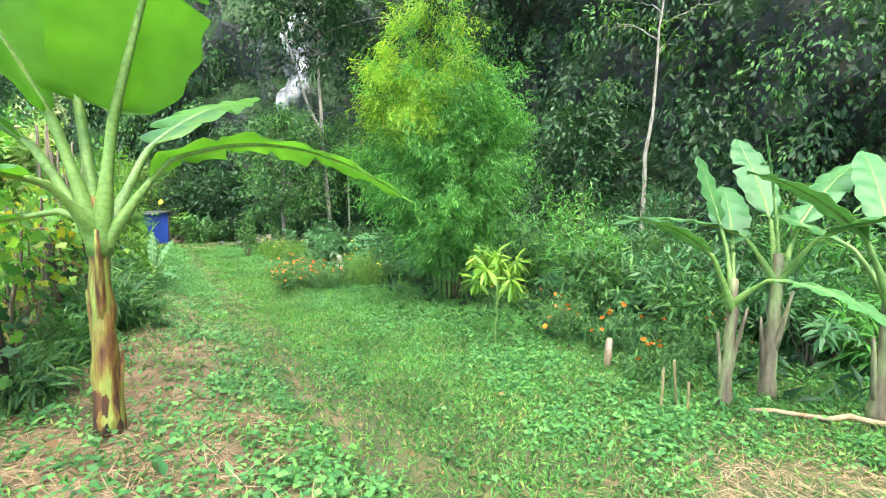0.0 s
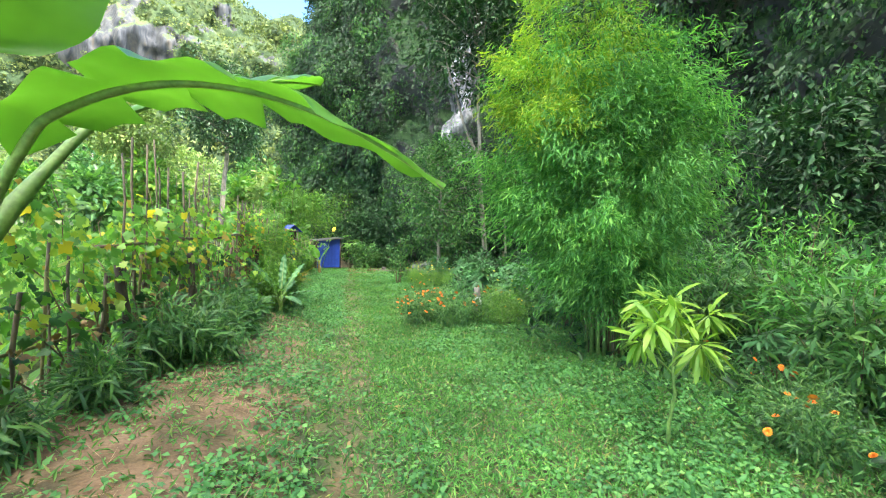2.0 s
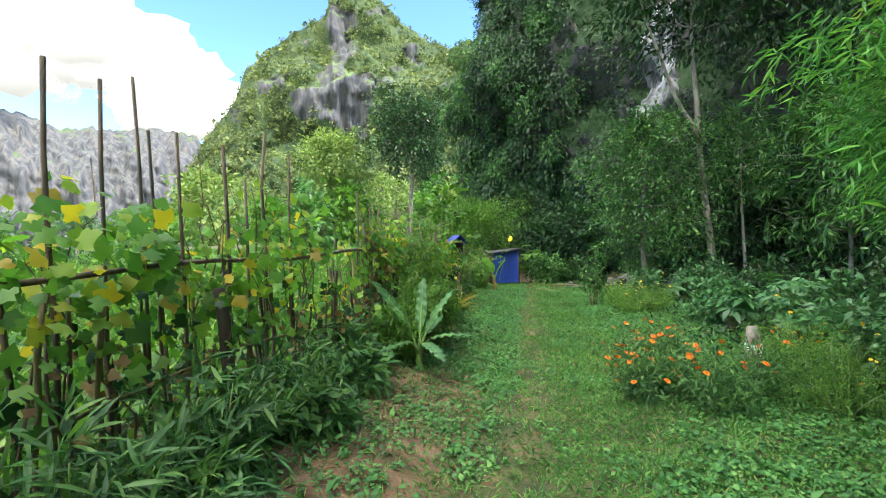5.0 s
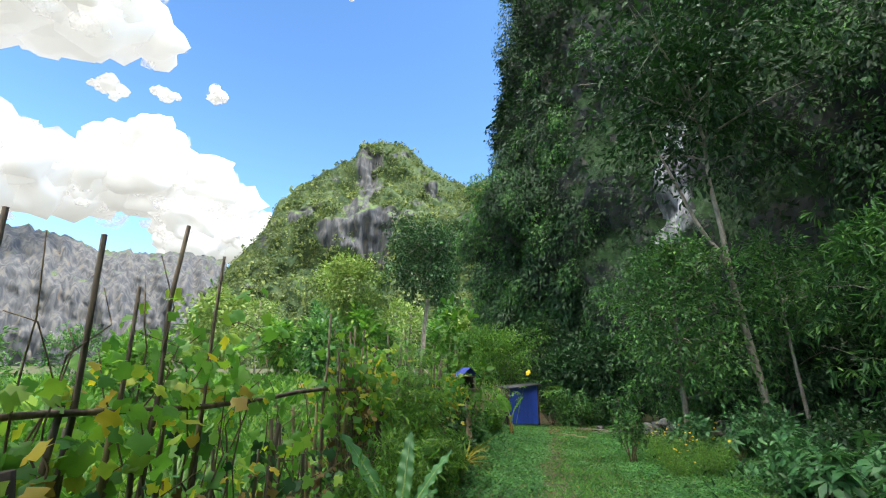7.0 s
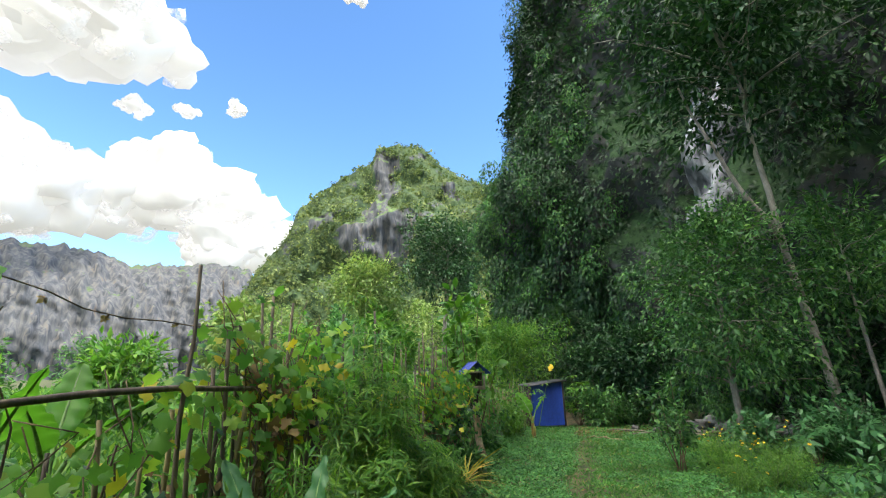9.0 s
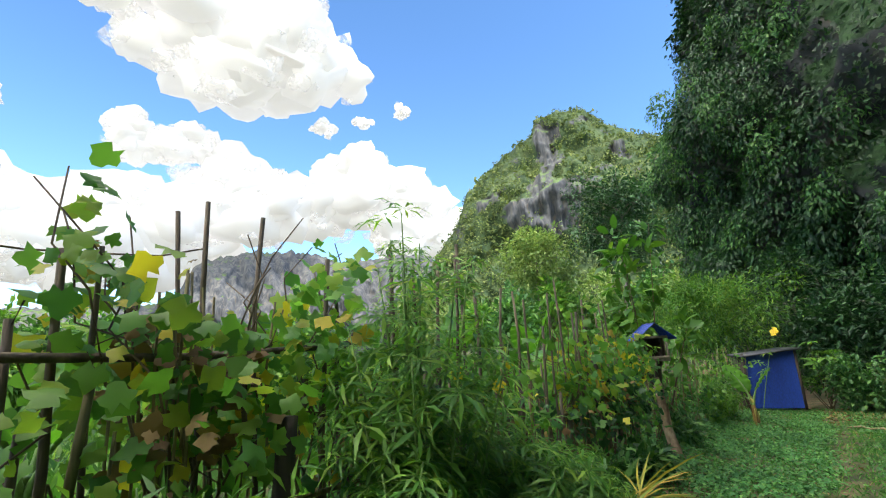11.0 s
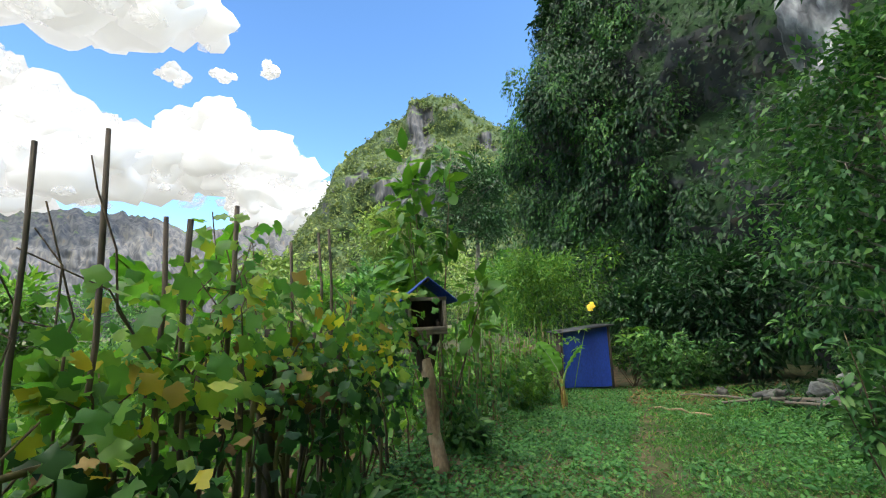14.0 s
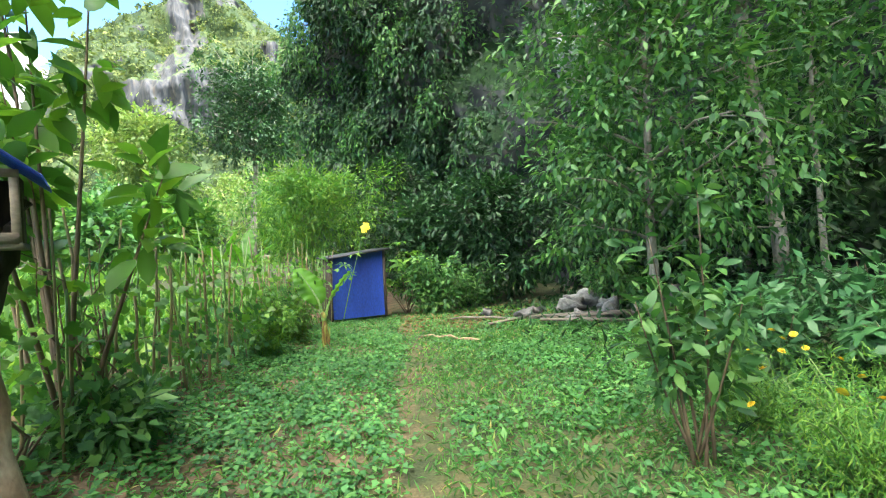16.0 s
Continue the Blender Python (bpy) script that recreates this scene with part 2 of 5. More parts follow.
cb.inputs["Roughness"].default_value = 1.0
# slight glow stands in for sunlight scattered through the puffs
cb.inputs["Emission Color"].default_value = (1.0, 0.98, 0.96, 1)
cb.inputs["Emission Strength"].default_value = 0.3
# strongly glowing copy, only for the fill clouds out of view
CLOUD_FILL = CLOUD.copy()
CLOUD_FILL.name = "cloud_fill_glow"
CLOUD_FILL.node_tree.nodes["Principled BSDF"].inputs["Emission Strength"].default_value = 3.7
CLOUD_FILL.node_tree.nodes["Principled BSDF"].inputs["Emission Color"].default_value = (1.0, 0.95, 0.84, 1)
WISP = CLOUD.copy()
WISP.name = "cloud_wisp"
wb = WISP.node_tree.nodes["Principled BSDF"]
wb.inputs["Emission Strength"].default_value = 0.3
wf = noise_tex(WISP.node_tree, 0.035, 6)
wr = WISP.node_tree.nodes.new("ShaderNodeMapRange")
WISP.node_tree.links.new(wf, wr.inputs[0])
wr.inputs[1].default_value, wr.inputs[2].default_value, wr.inputs[4].default_value = 0.38, 0.68, 0.75
WISP.node_tree.links.new(wr.outputs[0], wb.inputs["Alpha"])

# ---- mesh tools ----


def mesh_ob(name, V, F, mat, parent=None, label="", smooth=False):
    """One mesh object from vertex and face arrays; faces all triangles or all quads, or a list of such arrays."""
    me = bpy.data.meshes.new(name)
    V = np.asarray(V, dtype=np.float32)
    blocks = [np.asarray(f, dtype=np.int32) for f in (F if isinstance(F, list) else [F]) if len(f)]
    loops = np.concatenate([b.ravel() for b in blocks])
    sizes = np.concatenate([np.full(len(b), b.shape[1], dtype=np.int32) for b in blocks])
    me.vertices.add(len(V))
    me.vertices.foreach_set("co", V.ravel())
    me.loops.add(len(loops))
    me.loops.foreach_set("vertex_index", loops)
    me.polygons.add(len(sizes))
    me.polygons.foreach_set("loop_start", np.concatenate([[0], np.cumsum(sizes)[:-1]]).astype(np.int32))
    me.update(calc_edges=True)
    if smooth:
        me.polygons.foreach_set("use_smooth", np.ones(len(sizes), dtype=bool))
    me.materials.append(mat)
    ob = new(name, me)
    if parent is not None:
        ob.parent = parent
    if label:
        tagged(ob, label)
    return ob


def thing(name, at, label, category, group="", kind="", turn=0.0):
    ob = new(name)
    ob.empty_display_size = 0.1
    ob.matrix_basis = pose(*at, 0, 0, turn)
    return tagged(ob, label, category, group, kind)


def unit(a):
    return a / np.maximum(np.linalg.norm(a, axis=-1, keepdims=True), 1e-9)


def leaf_arrays(P, D, L, W, up=None, droop=0.25, fold=0.12, wide=0.45, flat=False):
    """Leaves: base P, way D, length L, width W. Five vertices each, folded along the midrib, tip bent down."""
    n = len(P)
    P, D = np.asarray(P, float), unit(np.asarray(D, float))
    L, W = np.broadcast_to(L, n)[:, None], np.broadcast_to(W, n)[:, None]
    if up is None:
        up = np.array([0, 0, 1.0]) + rng.normal(0, 0.45, (n, 3))
    S = unit(np.cross(D, up))
    N = unit(np.cross(S, D))
    mid = P + D * L * wide - N * L * droop * 0.15
    tip = P + D * L - N * L * droop
    V = np.stack([P, mid - S * W / 2 + N * W * fold, mid, mid + S * W / 2 + N * W * fold, tip], 1).reshape(-1, 3)
    b = (np.arange(n) * 5)[:, None, None]
    if flat:
        return V, (np.array([[0, 3, 4], [0, 4, 1]])[None] + b).reshape(-1, 3)
    T = (np.array([[0, 2, 1], [0, 3, 2], [1, 2, 4], [2, 3, 4]])[None] + b).reshape(-1, 3)
    return V, T


def flat_leaves(P, D, L, W):
    return leaf_arrays(P, D, L, W, flat=True)


def full_leaves(P, D, L, W, up=None, droop=0.3, fold=0.12):
    """Rounder leaves for plants seen close: three stations along the midrib."""
    n = len(P)
    P, D = np.asarray(P, float), unit(np.asarray(D, float))
    L, W = np.broadcast_to(L, n)[:, None], np.broadcast_to(W, n)[:, None]
    if up is None:
        up = np.array([0, 0, 1.0]) + rng.normal(0, 0.4, (n, 3))
    S = unit(np.cross(D, up))
    N = unit(np.cross(S, D))
    rows = [P]
    for t, w in ((0.22, 0.72), (0.52, 1.0), (0.8, 0.62)):
        m = P + D * L * t - N * L * droop * t * t
        rows += [m - S * W * w / 2 + N * W * fold * w, m, m + S * W * w / 2 + N * W * fold * w]
    rows.append(P + D * L - N * L * droop)
    V = np.stack(rows, 1).reshape(-1, 3)
    T = [[0, 2, 1], [0, 3, 2], [7, 8, 10], [8, 9, 10]]
    for a in (1, 4):
        T += [[a, a + 1, a + 4], [a, a + 4, a + 3], [a + 1, a + 2, a + 5], [a + 1, a + 5, a + 4]]
    F = (np.array(T)[None] + (np.arange(n) * 11)[:, None, None]).reshape(-1, 3)
    return V, F


def lobed(C, Nrm, R, cup=0.18):
    """Gourd leaves: one lobed blade fanned round its centre, rim drooping."""
    C, Nrm = np.asarray(C, float), unit(np.asarray(Nrm, float))
    A = unit(np.cross(Nrm, rng.normal(0, 1, C.shape)))
    B = np.cross(Nrm, A)
    R = np.broadcast_to(R, len(C))[:, None]
    rim = [1.0, 0.78, 0.62, 0.9, 0.74, 0.6, 0.8, 0.3, 0.8, 0.6, 0.74, 0.9, 0.62, 0.78]
    rows = [C]
    for k, q in enumerate(rim):
        a = 2 * math.pi * k / len(rim)
        rows.append(C + (A * math.cos(a) + B * math.sin(a)) * R * q * rng.uniform(0.88, 1.1, R.shape) - Nrm * R * (cup * q + rng.normal(0, 0.07, R.shape)))
    V = np.stack(rows, 1).reshape(-1, 3)
    m = len(rim)
    T = np.array([[0, 1 + k, 1 + (k + 1) % m] for k in range(m)])
    return V, (T[None] + (np.arange(len(C)) * (m + 1))[:, None, None]).reshape(-1, 3)


def merge(parts):
    """Joins (V, F) pairs of one face size."""
    Vs, Fs, k = [], [], 0
    for V, F in parts:
        Vs.append(V)
        Fs.append(np.asarray(F) + k)
        k += len(V)
    return np.concatenate(Vs), np.concatenate(Fs)


def tube(pts, radii, seg=7):
    """A tube of quads along a line of points, closed at the ends by small rings."""
    pts = np.asarray(pts, float)
    radii = np.broadcast_to(radii, len(pts)).astype(float)
    pts = np.concatenate([pts[:1], pts, pts[-1:]])
    radii = np.concatenate([[radii[0] * 0.02], radii, [radii[-1] * 0.02]])
    T = unit(np.gradient(pts[1:-1], axis=0)) if len(pts) > 3 else unit(np.diff(pts[1:-1], axis=0))
    T = np.concatenate([T[:1], T, T[-1:]])
    ref = np.where(np.abs(T[:, 2:3]) > 0.9, [[1.0, 0, 0]], [[0, 0, 1.0]])
    A = unit(np.cross(T, ref))
    B = np.cross(T, A)
    a = np.linspace(0, 2 * np.pi, seg, endpoint=False)
    V = pts[:, None] + radii[:, None, None] * (np.cos(a)[None, :, None] * A[:, None] + np.sin(a)[None, :, None] * B[:, None])
    i, j = np.meshgrid(np.arange(len(pts) - 1), np.arange(seg), indexing="ij")
    k = (j + 1) % seg
    F = np.stack([i * seg + j, i * seg + k, (i + 1) * seg + k, (i + 1) * seg + j], -1).reshape(-1, 4)
    return V.reshape(-1, 3), F


def bend(a, b, n=6, sag=0.0, jit=0.0):
    """A line of points from a to b, arched up by sag, with some wander."""
    t = np.linspace(0, 1, n)[:, None]
    p = np.asarray(a) * (1 - t) + np.asarray(b) * t
    p = p + np.array([0, 0, 1]) * sag * 4 * t * (1 - t)
    if jit:
        w = rng.normal(0, jit, (n, 3))
        w[0] = 0
        p = p + w
    return p


def box(c, s, m=None):
    x, y, z = np.array(s) / 2
    V = np.array([[a, b, d] for a in (-x, x) for b in (-y, y) for d in (-z, z)]) + np.array(c)
    F = np.array([[0, 1, 3, 2], [4, 6, 7, 5], [0, 4, 5, 1], [2, 3, 7, 6], [0, 2, 6, 4], [1, 5, 7, 3]])
    if m is not None:
        V = np.array([m @ Vector(v) for v in V])
    return V, F


def blob(r, seed, rough=0.25, n=2):
    """A lumpy stone: an icosphere pushed about by noise."""
    bm = bmesh.new()
    bmesh.ops.create_icosphere(bm, subdivisions=n, radius=1)
    for v in bm.verts:
        d = 1 + rough * noise.noise(v.co * 1.3 + Vector((seed * 3.1, seed, 0))) * 2 + rough * 0.5 * noise.noise(v.co * 3.7 + Vector((0, seed, 7)))
        v.co = Vector((v.co.x * r[0], v.co.y * r[1], v.co.z * r[2])) * d
    V = np.array([v.co for v in bm.verts])
    F = np.array([[v.index for v in f.verts] for f in bm.faces])
    bm.free()
    return V, F


def wobble(x, y, seed=0.0, f=1.0):
    """Smooth cheap noise on arrays, about -1 to 1."""
    return (np.sin(x * f * 1.3 + seed + 1.7 * np.sin(y * f * 0.7 + seed)) + np.sin(y * f * 1.7 - seed * 2 + 1.3 * np.sin(x * f * 0.9 + 2)) + 0.6 * np.sin((x + y) * f * 3.1 + seed * 5) + 0.4 * np.sin((x - 1.4 * y) * f * 5.3 + seed)) / 3


def ground_z(x, y):
    x, y = np.asarray(x, float), np.asarray(y, float)
    u = np.clip((x - 0.3) / 1.3, 0, 1)
    near = np.clip(1 - np.hypot(x - 3, y - 10) / 60, 0, 1)
    return 0.25 - 0.03 * np.clip(y, -12, 30) - 0.3 * u * u * (3 - 2 * u) + near * (0.025 * wobble(x, y, 1, 1.1) + 0.012 * wobble(x, y, 4, 4))


def gz(x, y):
    return float(ground_z(x, y))


# ---- ground, mountains, cliff, clouds ----
fx, fy = np.arange(-9, 14.01, 0.15), np.arange(-3, 27.01, 0.15)
far = np.geomspace(1, 3000, 34)
gx, gy = np.concatenate([-9 - far[::-1], fx, 14 + far]), np.concatenate([-3 - far[::-1], fy, 27 + far])
X, Y = np.meshgrid(gx, gy)
Z = ground_z(X, Y)
i, j = np.meshgrid(np.arange(len(gy) - 1), np.arange(len(gx) - 1), indexing="ij")
F = np.stack([i * len(gx) + j, i * len(gx) + j + 1, (i + 1) * len(gx) + j + 1, (i + 1) * len(gx) + j], -1).reshape(-1, 4)
tagged(mesh_ob("ground", np.stack([X, Y, Z], -1).reshape(-1, 3), F, GROUND, smooth=True), "green lawn and bare brown garden soil with a trodden path", "ground", kind="structure")


def mountain(name, prof, r0, r1, nu, nv, seed, label, rough, mat):
    """A karst hill: its skyline given as (azimuth, elevation), its face rising from r0 to r1, its back falling away."""
    az0, az1 = prof[0][0], prof[-1][0]
    u = np.linspace(az0, az1, nu)
    el = np.interp(u, [p[0] for p in prof], [p[1] for p in prof])
    el = el + rough * (wobble(u * 0.9, u * 0 + seed, seed, 1.3) + 0.5 * wobble(u * 4, u * 0, seed + 3, 1.1))
    v = np.concatenate([np.linspace(0, 1, nv), np.linspace(0.95, 0, 8)])
    back = np.concatenate([np.zeros(nv), np.linspace(0.05, 1, 8)])
    U, Vv = np.meshgrid(u, v)
    B = np.repeat(back[:, None], nu, 1)
    H = np.tan(np.radians(el))[None] * r1
    # steps: scrub terraces between steep faces
    s = Vv + 0.05 * np.sin(Vv * 17 + U * 0.35) * (1 - Vv)
    rad = r0 + (r1 - r0) * (0.25 * s + 0.75 * s ** 3) + B * (r1 - r0) * 2.0
    k = (r1 - r0)
    rad = rad + k * 0.14 * wobble(U * 1.0, Vv * 4, seed, 1.0) * (1 - Vv ** 4) + k * 0.06 * wobble(U * 3.0, Vv * 9, seed + 1, 1.2) + k * 0.03 * wobble(U * 9, Vv * 30, seed + 2, 1.2)
    zz = H * Vv + k * 0.012 * wobble(U * 8, Vv * 22, seed + 5, 1.3) + 0.3 * r1 / 400 * rng.normal(0, 1, U.shape) - 8 * (1 - Vv)
    a = np.radians(U)
    V = np.stack([rad * np.sin(a), rad * np.cos(a), zz], -1).reshape(-1, 3)
    n, mm = U.shape
    i, j = np.meshgrid(np.arange(n - 1), np.arange(mm - 1), indexing="ij")
    F = np.stack([i * mm + j, (i + 1) * mm + j, (i + 1) * mm + j + 1, i * mm + j + 1], -1).reshape(-1, 4)
    ob = mesh_ob(name, V, F[:, ::-1], mat)
    return tagged(ob, label, "mountain", kind="structure"), V.reshape(n, mm, 3)[:nv]


PEAK = [(-37, 3), (-34.5, 8), (-33, 11.5), (-30, 15.5), (-28.5, 19.3), (-23.6, 23.3), (-19.6, 25.4), (-18.6, 27.2), (-16, 27.6), (-12.6, 27.3), (-10.5, 25.3), (-6.5, 23.2), (-4.2, 22.4), (-2, 23.4), (2, 22), (10, 18)]


def fract(P, scale, octaves=4, lac=2.1):
    """Fractal noise at each row of P."""
    return np.array([noise.fractal(Vector(p) * scale, 1.0, lac, octaves) for p in P.reshape(-1, 3)]).reshape(P.shape[:-1])


def karst_peak():
    """The peak: lumpy scrub slopes round bare fluted walls, each face rock or scrub floor."""
    nu, nv, r0, r1 = 320, 150, 300.0, 400.0
    u = np.linspace(PEAK[0][0], PEAK[-1][0], nu)
    el = np.interp(u, [p[0] for p in PEAK], [p[1] for p in PEAK])
    el = el + 0.3 * fract(np.stack([u * 1.1, u * 0, u * 0 + 3], -1), 1.0, 5)
    v = np.concatenate([np.linspace(0, 1, nv), np.linspace(0.95, 0, 8)])
    U, Vv = np.meshgrid(u, v)
    B = np.repeat(np.concatenate([np.zeros(nv), np.linspace(0.05, 1, 8)])[:, None], nu, 1)
    H = np.tan(np.radians(el))[None] * r1
    base = np.stack([U * 6.0, 0 * U, H * Vv], -1)
    lump, mid = fract(base, 0.022, 4), fract(base + 50.0, 0.08, 4)
    wall = np.zeros(U.shape)
    for az, sv, wa, wv, k in ((-17.0, 0.5, 3.4, 0.13, 1.0), (-18.6, 0.66, 2.2, 0.14, 0.85), (-17.8, 0.8, 2.0, 0.16, 0.9), (-22.3, 0.56, 2.2, 0.08, 0.75), (-25.5, 0.75, 3.0, 0.07, 0.55), (-9.0, 0.8, 2.0, 0.06, 0.4), (-30.0, 0.8, 2.0, 0.1, 0.45), (-12.0, 0.93, 3.0, 0.04, 0.5)):
        wall = np.maximum(wall, k * np.exp(-((U - az) / wa) ** 2 - ((Vv - sv) / wv) ** 2))
    wall = np.clip((wall + 0.6 * mid + 0.3 * lump - 0.33) * 3, 0, 1)
    flute = fract(base * [1, 1, 0.12], 0.11, 4)
    k = r1 - r0
    rad = r0 + k * (0.55 * Vv + 0.45 * Vv ** 3) + B * k * 2.0
    rad = rad - k * (0.2 * lump + 0.05 * mid) * (1 - Vv ** 6) - wall * flute * 9.0 + wall * 3.0
    zz = H * Vv + (1 - wall) * 2.2 * mid * (1 - Vv ** 8) - 8 * (1 - Vv)
    a = np.radians(U)
    G = np.stack([rad * np.sin(a), rad * np.cos(a), zz], -1)
    n, m = U.shape
    i, j = np.meshgrid(np.arange(n - 1), np.arange(m - 1), indexing="ij")
    F = np.stack([i * m + j, i * m + j + 1, (i + 1) * m + j + 1, (i + 1) * m + j], -1).reshape(-1, 4)
    ob = mesh_ob("karst_peak", G.reshape(-1, 3), F, KARST_FAR)
    ob.data.materials.append(KARST_GREEN)
    ob.data.polygons.foreach_set("material_index", (wall[:-1, :-1].ravel() < 0.25).astype(np.int32))
    tagged(ob, "steep grey limestone peak with green scrub", "mountain", kind="structure")
    return G[:nv].reshape(-1, 3), wall[:nv].ravel()


PV, PW = karst_peak()
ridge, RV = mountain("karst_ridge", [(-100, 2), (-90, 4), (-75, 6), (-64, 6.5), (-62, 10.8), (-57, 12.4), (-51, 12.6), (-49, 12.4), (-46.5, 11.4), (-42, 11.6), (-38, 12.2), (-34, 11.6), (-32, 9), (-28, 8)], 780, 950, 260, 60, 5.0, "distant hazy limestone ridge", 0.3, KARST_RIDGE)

# scrub on the peak: rounded crowns of leaves that break its outline
SCRUB = leaf_mat("scrub_far", [(0, (0.06, 0.1, 0.04)), (0.5, (0.12, 0.165, 0.055)), (1, (0.23, 0.26, 0.09))], 0.2, 0.8, 0.05)
ok = np.where((rng.random(len(PV)) > PW * 1.2 - 0.06) & (PV[:, 2] > 2))[0]
C = PV[ok[rng.integers(0, len(ok), 6500)]] + rng.normal(0, 1.0, (6500, 3))
R = np.repeat(rng.uniform(0.7, 2.1, 6500) * (1 + (rng.random(6500) < 0.08)), 13)[:, None]
D = unit(rng.normal(0, 1, (6500 * 13, 3)) + [0, -0.3, 0.35])
P = np.repeat(C, 13, axis=0) + D * R * [1, 1, 0.9]
V, F = leaf_arrays(P, D + rng.normal(0, 0.5, D.shape) - [0, 0, 0.4], R[:, 0] * 0.9, R[:, 0] * 0.8, up=D, flat=True)
tagged(mesh_ob("mountain_scrub", V, F, SCRUB), "yellow-green scrub covering the limestone peak", "scrub", kind="stuff")

CLIFF = np.array([(9, 75), (3, 58), (-0.6, 44), (2.2, 36), (7, 31), (11.5, 26.5), (14.5, 20), (16, 11), (17, 1), (17, -10), (13, -24), (4, -34)], float)


def cliff_point(u, z):
    """A place on the near cliff, u along its foot in metres and z up."""
    seg = np.concatenate([[0], np.cumsum(np.hypot(*np.diff(CLIFF, axis=0).T))])
    x, y = np.interp(u, seg, CLIFF[:, 0]), np.interp(u, seg, CLIFF[:, 1])
    tx, ty = np.interp(u + 2, seg, CLIFF[:, 0]) - np.interp(u - 2, seg, CLIFF[:, 0]), np.interp(u + 2, seg, CLIFF[:, 1]) - np.interp(u - 2, seg, CLIFF[:, 1])
    q = np.hypot(tx, ty) + 1e-9
    nx, ny = ty / q, -tx / q
    out = 1.5 * wobble(u * 0.25, z * 0.22, 1.0) + 0.7 * wobble(u * 0.7, z * 0.5, 2.0) + 0.5 * wobble(u * 2, z * 1.1, 3.0) - 0.11 * z + 1.2 * np.clip((z - 9) / 3, 0, 1) * np.clip((15 - z) / 3, 0, 1)
    return np.stack([x + nx * out, y + ny * out, z + 0 * u], -1), np.stack([nx, ny, 0 * nx], -1), seg[-1]


LEN = cliff_point(np.zeros(1), np.zeros(1))[2]
U, Vz = np.meshgrid(np.linspace(0, LEN, 300), np.concatenate([np.linspace(-2, 44, 110), [45, 46]]))
# far end, hidden behind the corner, cut low to let sun reach the valley
TOP = (38 + 5 * wobble(U * 0.12, U * 0, 2.0)) * np.clip((U - 14) / 17, 0.25, 1)
Zc = Vz / 46 * TOP
C, CN, _ = cliff_point(U, Zc)
C = C + rng.normal(0, 0.06, C.shape)
C[-2:, :, :2] -= CN[-2:, :, :2] * np.array([3, 14])[:, None, None]
n, mm = U.shape
i, j = np.meshgrid(np.arange(n - 1), np.arange(mm - 1), indexing="ij")
F = np.stack([i * mm + j, i * mm + j + 1, (i + 1) * mm + j + 1, (i + 1) * mm + j], -1).reshape(-1, 4)
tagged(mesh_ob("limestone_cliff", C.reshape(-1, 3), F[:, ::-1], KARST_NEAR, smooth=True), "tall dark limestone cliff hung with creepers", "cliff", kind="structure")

# creepers on the cliff: hanging curtains of leaves, thin over bare rock
N = 140000
u, z = rng.uniform(30, LEN * 0.86, N), 38 * rng.random(N) ** 1.25
dens = 0.62 + 0.6 * wobble(u * 0.35, z * 0.16, 6.0) + 0.25 * wobble(u * 1.1, z * 0.5, 1.0) + np.where((u < 45) | (u > 60), 0.5, 0)
away = np.hypot(u - 52.5, (z - 11) * 0.25) < 1.35
keep = (rng.random(N) < np.clip(dens, 0.3, 1)) & ~away
u, z = u[keep], z[keep]
P, Nn, _ = cliff_point(u, z)
puff = 0.25 + 0.6 * np.clip(wobble(u * 1.4, z * 1.0, 9.0) + 0.4, 0, 1.2)
P = P + Nn * (rng.random(len(u)) * puff * 1.3)[:, None] + rng.normal(0, 0.15, P.shape)
D = Nn * 0.7 + rng.normal(0, 0.55, P.shape) + [0, 0, -0.55]
Ls = rng.uniform(0.12, 0.36, len(u)) * np.where(z > 14, 1.3, 1.0)
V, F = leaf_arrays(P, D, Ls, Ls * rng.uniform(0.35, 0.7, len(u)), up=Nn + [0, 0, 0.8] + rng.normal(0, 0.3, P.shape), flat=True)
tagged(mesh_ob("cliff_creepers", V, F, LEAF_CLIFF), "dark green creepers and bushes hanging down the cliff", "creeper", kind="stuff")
# every fifth leaf again, further out and in a lighter green
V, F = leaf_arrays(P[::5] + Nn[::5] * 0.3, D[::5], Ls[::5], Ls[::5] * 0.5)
tagged(mesh_ob("cliff_creepers", V, F, LEAF_DARK), "lighter green creeper leaves standing out from the cliff", "creeper", kind="stuff")


